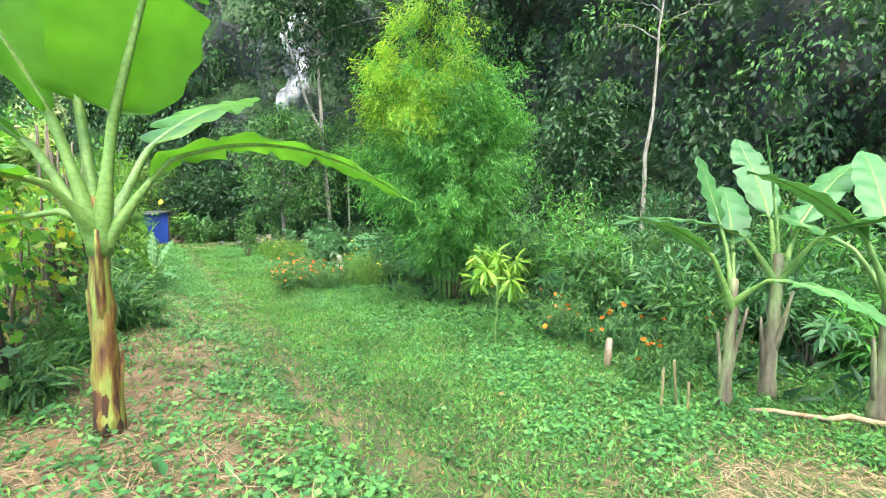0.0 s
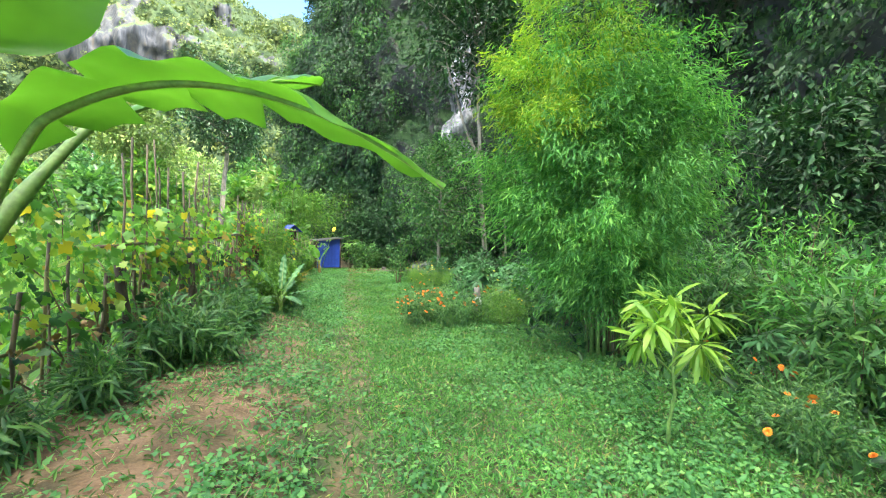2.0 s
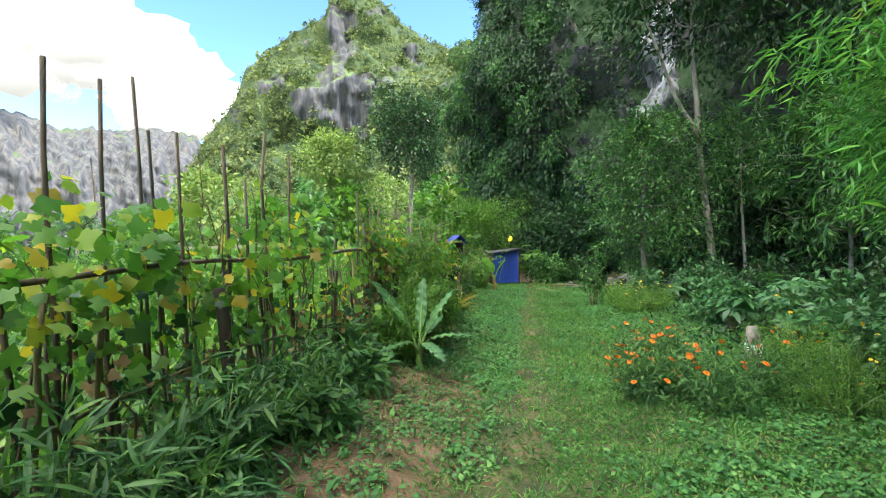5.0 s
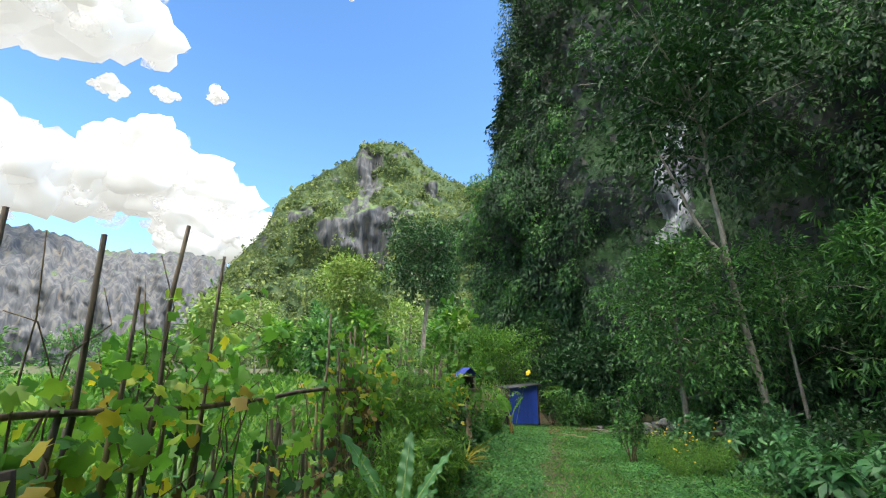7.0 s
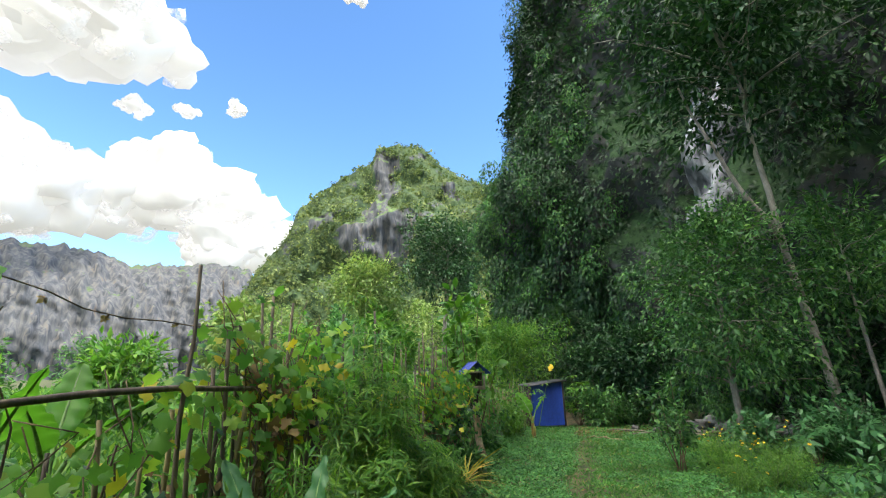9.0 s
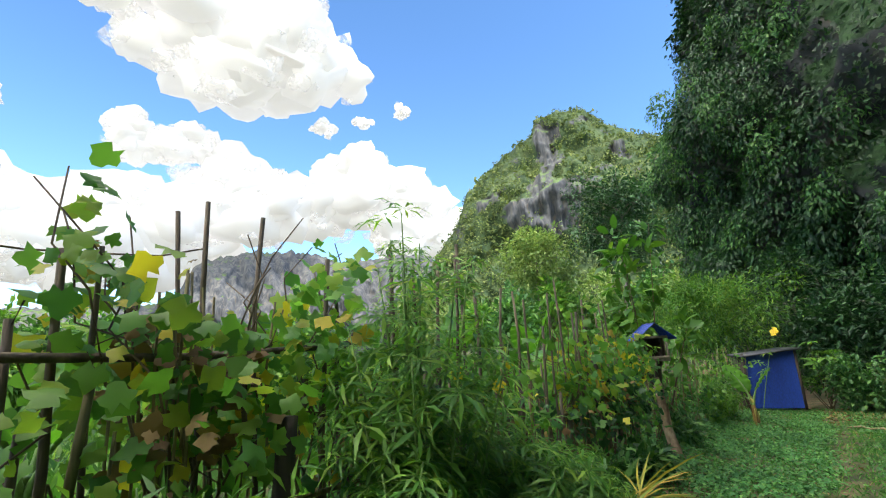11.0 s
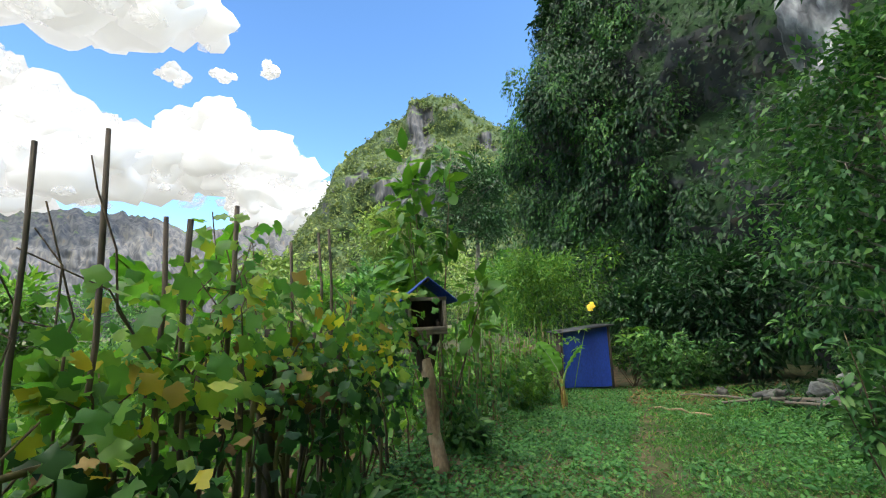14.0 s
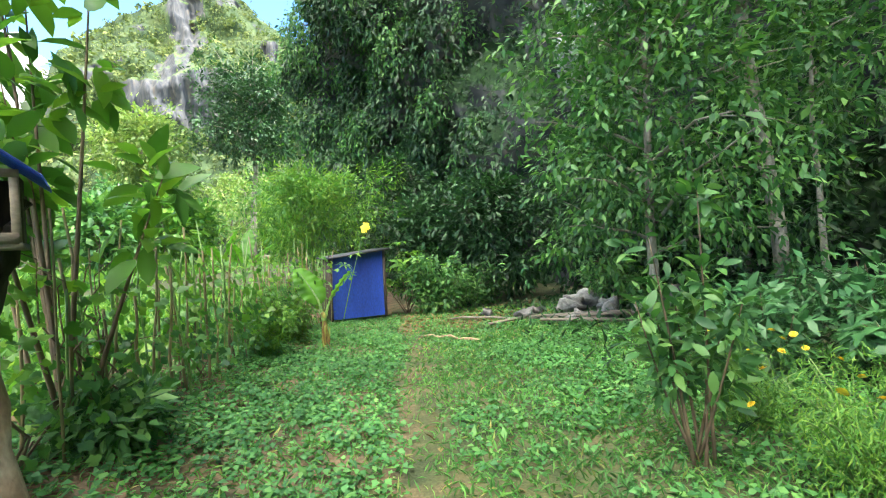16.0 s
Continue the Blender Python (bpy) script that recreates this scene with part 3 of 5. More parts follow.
# rounded masses of bush and hanging creeper that stand out from the rock
def cliff_masses(n, u0, u1, z0, z1, r0, r1, out, per, mat, label, L=0.32):
    uu, zz = rng.uniform(u0, u1, n), z0 + (z1 - z0) * rng.random(n) ** 1.2
    free = (np.abs(uu - 52.3) > 3.0) | (zz > 20) | (zz < 3.2)
    uu, zz = uu[free], zz[free]
    C, Nc, _ = cliff_point(uu, zz)
    R = rng.uniform(r0, r1, len(uu))
    C = C + Nc * (out * rng.random(len(uu)) + R * 0.15)[:, None]
    C, Nc, R = np.repeat(C, per, axis=0), np.repeat(Nc, per, axis=0), np.repeat(R, per)[:, None]
    D = unit(rng.normal(0, 1, C.shape) + Nc * 0.75 + [0, 0, 0.25])
    lump = 1 + 0.22 * np.sin(D[:, :1] * 5 + C[:, :1] * 3) * np.sin(D[:, 2:] * 6 + C[:, 2:])
    P = C + D * R * lump * rng.uniform(0.72, 1.04, (len(C), 1)) * [1, 1, 1.25]
    Ls = rng.uniform(0.65, 1.2, len(C)) * L
    V, F = leaf_arrays(P, D * 0.55 + rng.normal(0, 0.35, D.shape) - [0, 0, 0.75], Ls, Ls * rng.uniform(0.32, 0.5, len(C)), up=D + rng.normal(0, 0.25, D.shape), flat=True)
    return tagged(mesh_ob("cliff_bushes", V, F, mat), label, "bush", kind="stuff")


cliff_masses(150, 35, LEN * 0.8, 0.5, 34, 0.9, 1.9, 0.5, 330, LEAF_DARK, "dark green bushes and creepers massed on the cliff", 0.27)
cliff_masses(60, 36, 56, 1, 24, 0.5, 1.2, 0.8, 240, LEAF_MID, "fresh green bushes growing out of the cliff", 0.26)
cliff_masses(150, 56, LEN * 0.82, 2, 18, 0.6, 1.5, 0.6, 260, LEAF_MID, "green creepers hanging over the cliff face", 0.2)
cliff_masses(34, 35, 46, 1, 14, 0.8, 1.7, 0.7, 400, LEAF_DARK, "heavy curtain of creepers over the cliff corner", 0.3)
# sun on the corner painted as masses of a lighter leaf green
cliff_masses(16, 34, 45, 4, 14, 0.6, 1.2, 1.4, 300, LEAF_MID, "creeper leaves coloured lighter for sun on the cliff corner", 0.26)


def rock_sheet(name, u0, u1, z0, z1, off, label, mat):
    """A bare slab standing a little proud of the cliff, ragged at its rim."""
    U, Z = np.meshgrid(np.linspace(-1, 1, 22), np.linspace(-1, 1, 44))
    w = 1.0 - 0.15 * wobble(U * 1.5 + 1, Z * 5, off) - 0.14 * wobble(U * 4, Z * 13, off + 1)
    P, Nn, _ = cliff_point((u0 + u1) / 2 + (u1 - u0) / 2 * U * w + 0.3 * wobble(Z * 3, U, 2), (z0 + z1) / 2 + (z1 - z0) / 2 * Z)
    dome = 0.55 - 1.2 * np.maximum(np.abs(U) ** 4, np.abs(Z) ** 6)
    P = P + Nn * (dome + 0.15 * wobble(U * 3, Z * 6, 3) + 0.05 * rng.normal(0, 1, U.shape))[..., None]
    n, m = U.shape
    i, j = np.meshgrid(np.arange(n - 1), np.arange(m - 1), indexing="ij")
    F = np.stack([i * m + j, i * m + j + 1, (i + 1) * m + j + 1, (i + 1) * m + j], -1).reshape(-1, 4)
    return tagged(mesh_ob(name, P.reshape(-1, 3), F[:, ::-1], mat, smooth=True), label, "rock", kind="structure")


rock_sheet("pale_rock_face", 51.0, 53.5, 4.5, 17.0, 1.0, "streaked white limestone slab bare of plants", ROCK_WHITE)
rock_sheet("rock_face", 42, 44.5, 15, 19, 2.0, "weathered grey overhanging limestone", ROCK)


def cloud(az, el, w, h, seed, count, dist=1500.0, mat=CLOUD):
    """A heap of puffs with a flat foot."""
    parts = []
    r = np.random.default_rng(seed)
    a, e = radians(az), radians(el)
    c = np.array([math.sin(a) * math.cos(e), math.cos(a) * math.cos(e), math.sin(e)]) * dist
    side = np.array([math.cos(a), -math.sin(a), 0])
    up = np.array([-math.sin(a) * math.sin(e), -math.cos(a) * math.sin(e), math.cos(e)])
    for q in range(count):
        x = r.normal(0, 0.42)
        x = max(-1, min(1, x))
        top = (1 - abs(x) ** 1.6) * (0.55 + 0.45 * math.sin(x * 5 + seed))
        y = r.uniform(-0.6, max(-0.3, top))
        s = (0.10 + 0.17 * r.random() * (1 - abs(x) * 0.6)) * min(w, h * 1.8) * (1.0 if y < 0.3 else 0.75)
        p = c + side * x * radians(w) * dist / 2 + up * y * radians(h) * dist / 2 + c / dist * r.normal(0, 25)
        V, F = blob((1, 1, 0.85), seed * 17 + q, 0.36, 3 if mat is CLOUD and q % 2 else 2)
        parts.append((V * radians(s) * dist + p, F))
    # ragged rim of small puffs
    rim = []
    for q in range(count * 3 if mat is CLOUD else 2):
        V, F = parts[r.integers(0, count)]
        p = V[r.integers(0, len(V))]
        V, F = blob((1.3, 1.3, 0.8), seed * 31 + q, 0.4, 1)
        rim.append((V * radians(0.075 * min(w, h * 1.8)) * dist * r.uniform(0.25, 1.1) + p, F))
    V, F = merge(parts)
    ob = mesh_ob("cloud", V, F, mat, smooth=True)
    V, F = merge(rim)
    mesh_ob("wisp", V, F, WISP, ob, smooth=True)
    # the added fill clouds carry this label too
    return tagged(ob, "bright white cumulus cloud in a blue sky", "cloud", "clouds in the sky", "structure")


cloud(-56, 35, 22, 11, 1, 60)
cloud(-66, 40, 16, 9, 2, 40)
cloud(-42, 20.5, 16, 9.5, 3, 60)
cloud(-36, 15, 14, 7, 13, 40)
cloud(-56, 19, 17, 9, 4, 50)
cloud(-66, 24, 14, 5, 5, 34)
cloud(-70, 14, 24, 11, 6, 60)
cloud(-84, 26, 9, 4, 7, 24)
cloud(-88, 17, 22, 11, 8, 50)
cloud(-48, 27.5, 3.4, 2.2, 9, 14)
cloud(-37.3, 29.8, 2.6, 2.6, 10, 14)
cloud(-43, 28.5, 3.6, 1.3, 14, 12)
cloud(-22.4, 44, 3, 3, 11, 12)
cloud(-110, 30, 30, 14, 12, 50)
# unseen glowing clouds overhead and behind, added to brighten the shaded garden
cloud(-60, 68, 34, 26, 15, 60, mat=CLOUD_FILL)
cloud(-150, 62, 40, 30, 16, 70, mat=CLOUD_FILL)
cloud(170, 40, 44, 24, 17, 70, mat=CLOUD_FILL)
cloud(-130, 44, 34, 18, 18, 60, mat=CLOUD_FILL)
cloud(20, 80, 22, 16, 19, 50, mat=CLOUD_FILL)

# ---- plants: makers ----


def sprigs(C, n, L, spread=0.5, out=None, down=0.2, ratio=0.35, make=leaf_arrays):
    """n leaves round each centre C, pointing away from it."""
    C = np.repeat(np.asarray(C, float), n, axis=0)
    D = rng.normal(0, 1, C.shape) + (0 if out is None else np.repeat(out, n, axis=0)) + [0, 0, -down]
    P = C + unit(D) * rng.uniform(0, spread, (len(C), 1))
    Ls = rng.uniform(0.6, 1.2, len(C)) * L
    return make(P, D, Ls, Ls * ratio)


def palmate(C, Nrm, R, fingers=7, arc=300, ratio=0.22, droop=0.3):
    """Hand-shaped leaves: fingers spread in a disc round each centre."""
    C, Nrm = np.asarray(C, float), unit(np.asarray(Nrm, float))
    A = unit(np.cross(Nrm, rng.normal(0, 1, C.shape)))
    B = np.cross(Nrm, A)
    ps, ds, us, ls = [], [], [], []
    for k in range(fingers):
        a = radians(-arc / 2 + arc * k / (fingers - 1))
        ps.append(C)
        ds.append(A * math.cos(a) + B * math.sin(a))
        us.append(Nrm)
        ls.append(np.broadcast_to(R, len(C)) * (1 - 0.45 * abs(k - (fingers - 1) / 2) / ((fingers - 1) / 2)))
    L = np.concatenate(ls)
    return leaf_arrays(np.concatenate(ps), np.concatenate(ds), L, L * ratio, up=np.concatenate(us), droop=droop, wide=0.55)


def stems_to(tips, base, r0, r1, sag=0.1, seg=5, n=6):
    return merge([tube(bend(base + rng.normal(0, 0.03, 3) * [1, 1, 0], t, n, sag * rng.uniform(-1, 1)), np.linspace(r0, r1, n), seg) for t in tips])


def shrub(name, x, y, h, r, label, leafs=LEAF_MID, n_stem=14, per=26, L=0.12, ratio=0.35, kind="simple", stem=STEM_BROWN, low=0.25, group="", category="shrub", spread=0.22, make=leaf_arrays):
    """A bush of stems with leaves along their upper parts. kind: simple leaves or palmate ones."""
    ob = thing(name, (x, y, gz(x, y) - 0.02), label, category, group)
    a, q = rng.uniform(0, 2 * np.pi, n_stem), np.sqrt(rng.random(n_stem))
    tips = np.stack([np.cos(a) * q * r, np.sin(a) * q * r, h * (1 - 0.45 * q ** 2) * rng.uniform(0.7, 1.0, n_stem)], -1)
    for tip in tips:
        mesh_ob("stem", *stems_to([tip], np.zeros(3), 0.005 + 0.004 * h, 0.003, 0.12), stem, ob, smooth=True)
    t = rng.uniform(low, 1.0, (n_stem, per))
    C = (tips[:, None] * t[..., None]).reshape(-1, 3) * [1, 1, 1] + rng.normal(0, spread * r * 0.6, (n_stem * per, 3))
    C[:, 2] = np.maximum(C[:, 2], 0.04)
    out = unit(C * [1, 1, 0.2]) * 0.6
    if kind == "palmate":
        V, F = palmate(C, rng.normal(0, 0.35, C.shape) + [0, 0, 1] + out, rng.uniform(0.7, 1.2, len(C)) * L, ratio=ratio)
    else:
        V, F = sprigs(C, 4, L, L * 0.6, out, 0.25, ratio, make)
    mesh_ob("foliage", V, F, leafs, ob)
    return ob


def tree(name, x, y, h, crown_r, crown_lo, label, leafs=LEAF_MID, bark=BARK, r0=0.1, L=0.14, ratio=0.4, n_limb=16, clumps=260, per=16, lean=(0, 0), clump=0.35, z=None, shape=1.0, category="tree"):
    """A tree: tapered trunk, limbs with twigs, and a crown of leaf clumps at the limbs' ends."""
    ob = thing(name, (x, y, gz(x, y) - 0.03 if z is None else z), label, category)
    top = np.array([lean[0], lean[1], h])
    tr = bend((0, 0, 0), top, 9, 0, 0.02 * h / 4)
    V, F = tube(tr, np.linspace(r0, r0 * 0.25, 9), 10)
    mesh_ob("trunk", V, F, bark, ob, smooth=True)
    limbs, ends = [], []
    for k in range(n_limb):
        f = crown_lo / h + (1 - crown_lo / h) * (k + 0.5) / n_limb * 0.95
        b = np.array([np.interp(f, np.linspace(0, 1, 9), tr[:, c]) for c in range(3)])
        a = k * 2.4 + rng.normal(0, 0.3)
        g = (f * h - crown_lo) / max(h - crown_lo, 0.1)
        reach = crown_r * rng.uniform(0.6, 1.05) * (math.sin(math.pi * min(1, 0.22 + 0.78 * g)) ** 0.7 if shape else 1)
        e = b + np.array([math.cos(a) * reach, math.sin(a) * reach, reach * rng.uniform(0.15, 0.6)])
        line = bend(b, e, 7, 0.08 * reach, 0.03)
        limbs.append(tube(line, np.linspace(r0 * 0.35, 0.008, 7), 6))
        ends.append((line, reach))
        for w in range(2):
            s = line[rng.integers(3, 6)]
            limbs.append(tube(bend(s, s + rng.normal(0, 0.35, 3) * reach + [0, 0, 0.1], 4, 0.05), np.linspace(r0 * 0.12, 0.004, 4), 4))
    for k in range(0, len(limbs), 3):
        V, F = merge(limbs[k:k + 3])
        mesh_ob("limb", V, F, bark, ob, smooth=True)
    C = []
    for q in range(clumps):
        line, reach = ends[q % n_limb]
        C.append(line[rng.integers(2, 7)] + rng.normal(0, 0.24, 3) * max(reach, 0.4))
    C = np.array(C)
    V, F = sprigs(C, per, L, clump, unit(C - [0, 0, (h + crown_lo) / 2]) * 0.5, 0.35, ratio, leaf_arrays if name in ("leafy_tree", "papaya_tree") else flat_leaves)
    mesh_ob("crown", V, F, leafs, ob)
    return ob


def banana_leaf(parent, base, way, length, width, arch, mat=LEAF_BANANA, petiole=0.35, twist=0.0, tears=0.0, cup=0.25):
    """A banana leaf: stalk and midrib in one curve, blade in two halves with a wavy, here and there torn rim."""
    n = 44
    t = np.linspace(0, 1, n)
    way = np.array(way, float)
    flat = unit(way * [1, 1, 0]) if np.hypot(way[0], way[1]) > 1e-3 else np.array([1.0, 0, 0])
    go = way / np.linalg.norm(way) * length
    low = min(0.28, 0.14 * length)
    p = np.array(base) + np.outer(t ** 1.12, go * [1, 1, 0]) + np.outer(t, go * [0, 0, 1])
    p[:, 2] += low * np.minimum(1, t * 4) - low - arch * length * t ** 2.2
    rib = tube(p, (0.02 * (1 - t) + 0.004 + 0.022 * np.clip(1 - t * 6, 0, 1)) * (0.6 + width), 7)
    leaf = mesh_ob("leaf", *blade(p, t, petiole, width, twist, tears, cup, flat), mat, parent, smooth=True)
    mesh_ob("midrib", *rib, STEM_GREEN, leaf, smooth=True)
    return leaf


def blade(p, t, petiole, width, twist, tears, cup, flat):
    T = unit(np.gradient(p, axis=0))
    S = unit(np.cross(T, [0, 0, 1.0]) + 1e-4)
    Nn = np.cross(S, T)
    c, s = math.cos(radians(twist)), math.sin(radians(twist))
    S, Nn = S * c + Nn * s, Nn * c - S * s
    rows = []
    m = 9
    b = np.clip((t - petiole) / (1 - petiole), 0, 1)
    w = width / 2 * np.clip(np.sin(np.pi * np.clip(b, 0, 1) ** 0.75), 0, 1) ** 0.5
    use = np.where(t >= petiole - 0.03)[0]
    q = np.linspace(-1, 1, m)
    sag = np.zeros(m)
    for k in use:
        torn = k % 6 == 0 and rng.random() < tears
        if k % 6 == 0:
            sag = tears * 0.55 * rng.random() * np.where(q < 0, rng.random(), rng.random())
        ww = w[k] * (1 + 0.03 * np.sin(k * 0.9)) * np.where(q < 0, 0.3 if torn else 1.0, 0.45 if torn and k % 12 else 1.0)
        lift = cup * np.abs(q) * ww - 0.9 * cup * (np.abs(q) ** 3) * ww + 0.012 * np.sin(k * 1.1 + q * 2) * np.abs(q) - sag * np.abs(q) * ww
        rows.append(p[k] + np.outer(q * ww, S[k]) + np.outer(lift + 0.004, Nn[k]))
    V = np.concatenate(rows)
    i, j = np.meshgrid(np.arange(len(use) - 1), np.arange(m - 1), indexing="ij")
    F = np.stack([i * m + j, i * m + j + 1, (i + 1) * m + j + 1, (i + 1) * m + j], -1).reshape(-1, 4)
    return V, F


def banana(name, x, y, h, r, leaves, label, stem=BANANA_STEM, sheaths=3, lean=(0, 0), mat=LEAF_BANANA):
    """leaves: (azimuth, rise, length, width, arch, petiole, twist, tears), rising from the crown of the stem."""
    ob = thing(name, (x, y, gz(x, y) - 0.03), label, "banana plant")
    line = bend((0, 0, 0), (lean[0], lean[1], h), 12, 0, 0.008)
    V, F = tube(line, r * (1.1 - 0.5 * np.linspace(0, 1, 12)) * (1 + 0.06 * np.sin(np.arange(12) * 2.2)), 16)
    mesh_ob("pseudostem", V, F, stem, ob, smooth=True)
    if stem is BANANA_STEM and h > 1:
        for k in range(7):
            a, z0, z1 = k * 0.9, 0.0, h * rng.uniform(0.28, 0.5)
            c, q = np.array([math.cos(a), math.sin(a), 0]), np.linspace(0, 1, 7)[:, None]
            mesh_ob("dry_sheath", *tube(c * r * (0.82 - 0.3 * q + 0.25 * q ** 6) + [0, 0, 1] * (z0 + (z1 - z0) * q), r * np.array([0.5, 0.46, 0.42, 0.4, 0.34, 0.24, 0.08]), 8), BANANA_BASE, ob, "dry brown peeling leaf sheath", True)
    for k in range(sheaths):
        a, z = k * 2.3, h * (0.25 + 0.7 * k / max(sheaths, 1))
        b = np.array([lean[0] * z / h + math.cos(a) * r * 0.45, lean[1] * z / h + math.sin(a) * r * 0.45, z])
        e = b + np.array([math.cos(a), math.sin(a), 0]) * (0.05 + 0.02 * k) + [0, 0, 0.16 + 0.03 * k]
        V, F = tube(bend(b - [0, 0, 0.3], e, 6, -0.015), np.linspace(r * 0.5, 0.01, 6), 8)
        mesh_ob("sheath", V, F, stem, ob, smooth=True)
    for az, rise, length, width, arch, pet, twist, tears in leaves:
        a, e = radians(az), radians(rise)
        width *= 1.0 if stem is BANANA_STEM else 0.8
        length *= 1.4 if name == "canna_plant" else 1.2 if stem is BANANA_STEM_PALE else 1.0
        way = (math.sin(a) * math.cos(e), math.cos(a) * math.cos(e), math.sin(e))
        banana_leaf(ob, (lean[0], lean[1], h - 0.05), way, length, width, arch, mat, pet, twist, tears)
    return ob


def bamboo(x, y, h, r, n, label):
    """Thin culms spreading from a loose base, with drooping sprays of narrow leaves from knee height up."""
    ob = thing("bamboo_clump", (x, y, gz(x, y) - 0.03), label, "bamboo")
    tips, young = [], []
    for k in range(n):
        a, q = rng.uniform(0, 2 * np.pi), math.sqrt(rng.random())
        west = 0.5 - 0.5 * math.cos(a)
        b = np.array([math.cos(a) * 0.3 * q, math.sin(a) * 0.3 * q, 0])
        hh = h * rng.uniform(0.55, 1.0) * (1 - 0.3 * q * q)
        t = np.linspace(0, 1, 12)[:, None]
        out = r * q * rng.uniform(0.6, 1.15)
        line = b + np.concatenate([np.cos(a) * out * t ** 1.5 - 0.5 * t ** 2, np.sin(a) * out * t ** 1.5, hh * (t - 0.26 * t ** 3 * q)], 1)
        V, F = tube(line, np.linspace(0.011, 0.003, 12), 5)
        mesh_ob("culm", V, F, STEM_GREEN if k % 3 else STEM_BROWN, ob, smooth=True)
        for w in range(38):
            f = rng.uniform(0.22, 1.0)
            p = np.array([np.interp(f, t[:, 0], line[:, c]) for c in range(3)])
            d = np.array([math.cos(a), math.sin(a), 0.0]) * 0.5 + rng.normal(0, 0.6, 3) * [1, 1, 0.4]
            reach = rng.uniform(0.25, 0.7) * (0.5 + 0.5 * math.sin(math.pi * f))
            # lime-yellow leaves, likelier higher up and towards the west
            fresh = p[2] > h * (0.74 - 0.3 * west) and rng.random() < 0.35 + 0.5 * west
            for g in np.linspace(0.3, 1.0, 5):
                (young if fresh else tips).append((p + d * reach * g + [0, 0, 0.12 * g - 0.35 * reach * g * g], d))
    for pts, mat, lab in ((tips, LEAF_BAMBOO, "foliage"), (young, LEAF_BAMBOO_TOP, "lime_foliage")):
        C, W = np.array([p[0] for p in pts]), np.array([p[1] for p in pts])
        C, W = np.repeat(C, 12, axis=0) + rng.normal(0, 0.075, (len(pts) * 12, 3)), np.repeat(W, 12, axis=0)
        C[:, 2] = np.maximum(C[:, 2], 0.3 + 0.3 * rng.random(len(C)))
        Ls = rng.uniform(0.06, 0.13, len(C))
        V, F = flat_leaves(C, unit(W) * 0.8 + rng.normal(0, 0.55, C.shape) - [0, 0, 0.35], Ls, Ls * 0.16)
        mesh_ob(lab, V, F, mat, ob, "lime-yellow bamboo leaves, mostly high and on the west side" if mat is LEAF_BAMBOO_TOP else "")
    return ob


def flower_head(r, petals=13, rows=3):
    parts = []
    for k in range(rows):
        a = np.linspace(0, 2 * np.pi, petals, endpoint=False) + k * 0.25
        e = radians(10 + 28 * k)
        D = np.stack([np.cos(a) * math.cos(e), np.sin(a) * math.cos(e), np.full(petals, math.sin(e))], -1)
        parts.append(leaf_arrays(np.zeros((petals, 3)), D, r * (1 - 0.2 * k), r * 0.45, up=np.array([0, 0, 1.0]) - D * 0.2, droop=0.1, wide=0.65))
    return merge(parts)


def marigold(x, y, h, r, heads, petal, label, n_stem=16, fine=True):
    ob = shrub("marigold_plant", x, y, h, r, label, LEAF_MID if petal is ORANGE else LEAF_CROP, n_stem, 34 if petal is ORANGE else 60, 0.08 if petal is ORANGE else 0.055, 0.2 if petal is ORANGE else 0.15, stem=STEM_GREEN, category="flower plant", group="flowers beside the path", spread=0.3)
    first = None
    for k in range(heads):
        a, q = rng.uniform(0, 2 * np.pi), math.sqrt(rng.random())
        p = (math.cos(a) * q * r * 1.05, math.sin(a) * q * r * 1.05, h * ((1.08 if petal is ORANGE else 1.22) - 0.5 * q * q) * rng.uniform(0.75, 1.08))
        if first is None:
            first = mesh_ob("flower_head", *flower_head(0.034 if petal is ORANGE else 0.024), petal, ob)
            o = first
        else:
            o = new("flower_head", first.data)
            o.parent = ob
        o.matrix_basis = pose(*p, rng.normal(0, 25), rng.normal(0, 25), rng.uniform(0, 360)) @ Matrix.Scale(rng.uniform(0.75, 1.2), 4)
    return ob


# ---- the garden: large plants ----
ban = banana("banana_plant", 0.04, 3.14, 1.4, 0.068, [
    (118, 36, 2.15, 0.36, 0.56, 0.2, 12, 0.9),
    (39, 36, 2.5, 0.56, 0.19, 0.3, 8, 0.7),
    (-30, 76, 2.1, 0.75, 0.05, 0.28, 0, 0.0),
    (-95, 66, 1.9, 0.75, 0.1, 0.28, 20, 0.1),
    (140, 72, 1.9, 0.8, 0.12, 0.28, 10, 0.1),
    (-70, 45, 1.8, 0.6, 0.25, 0.3, -10, 0.2),
    (-130, 22, 1.3, 0.5, 0.3, 0.35, 0, 0.3),
    (-60, -8, 0.9, 0.4, 0.1, 0.45, 0, 0.2)],
    "young banana plant with a brown sheathed stem and broad leaves")
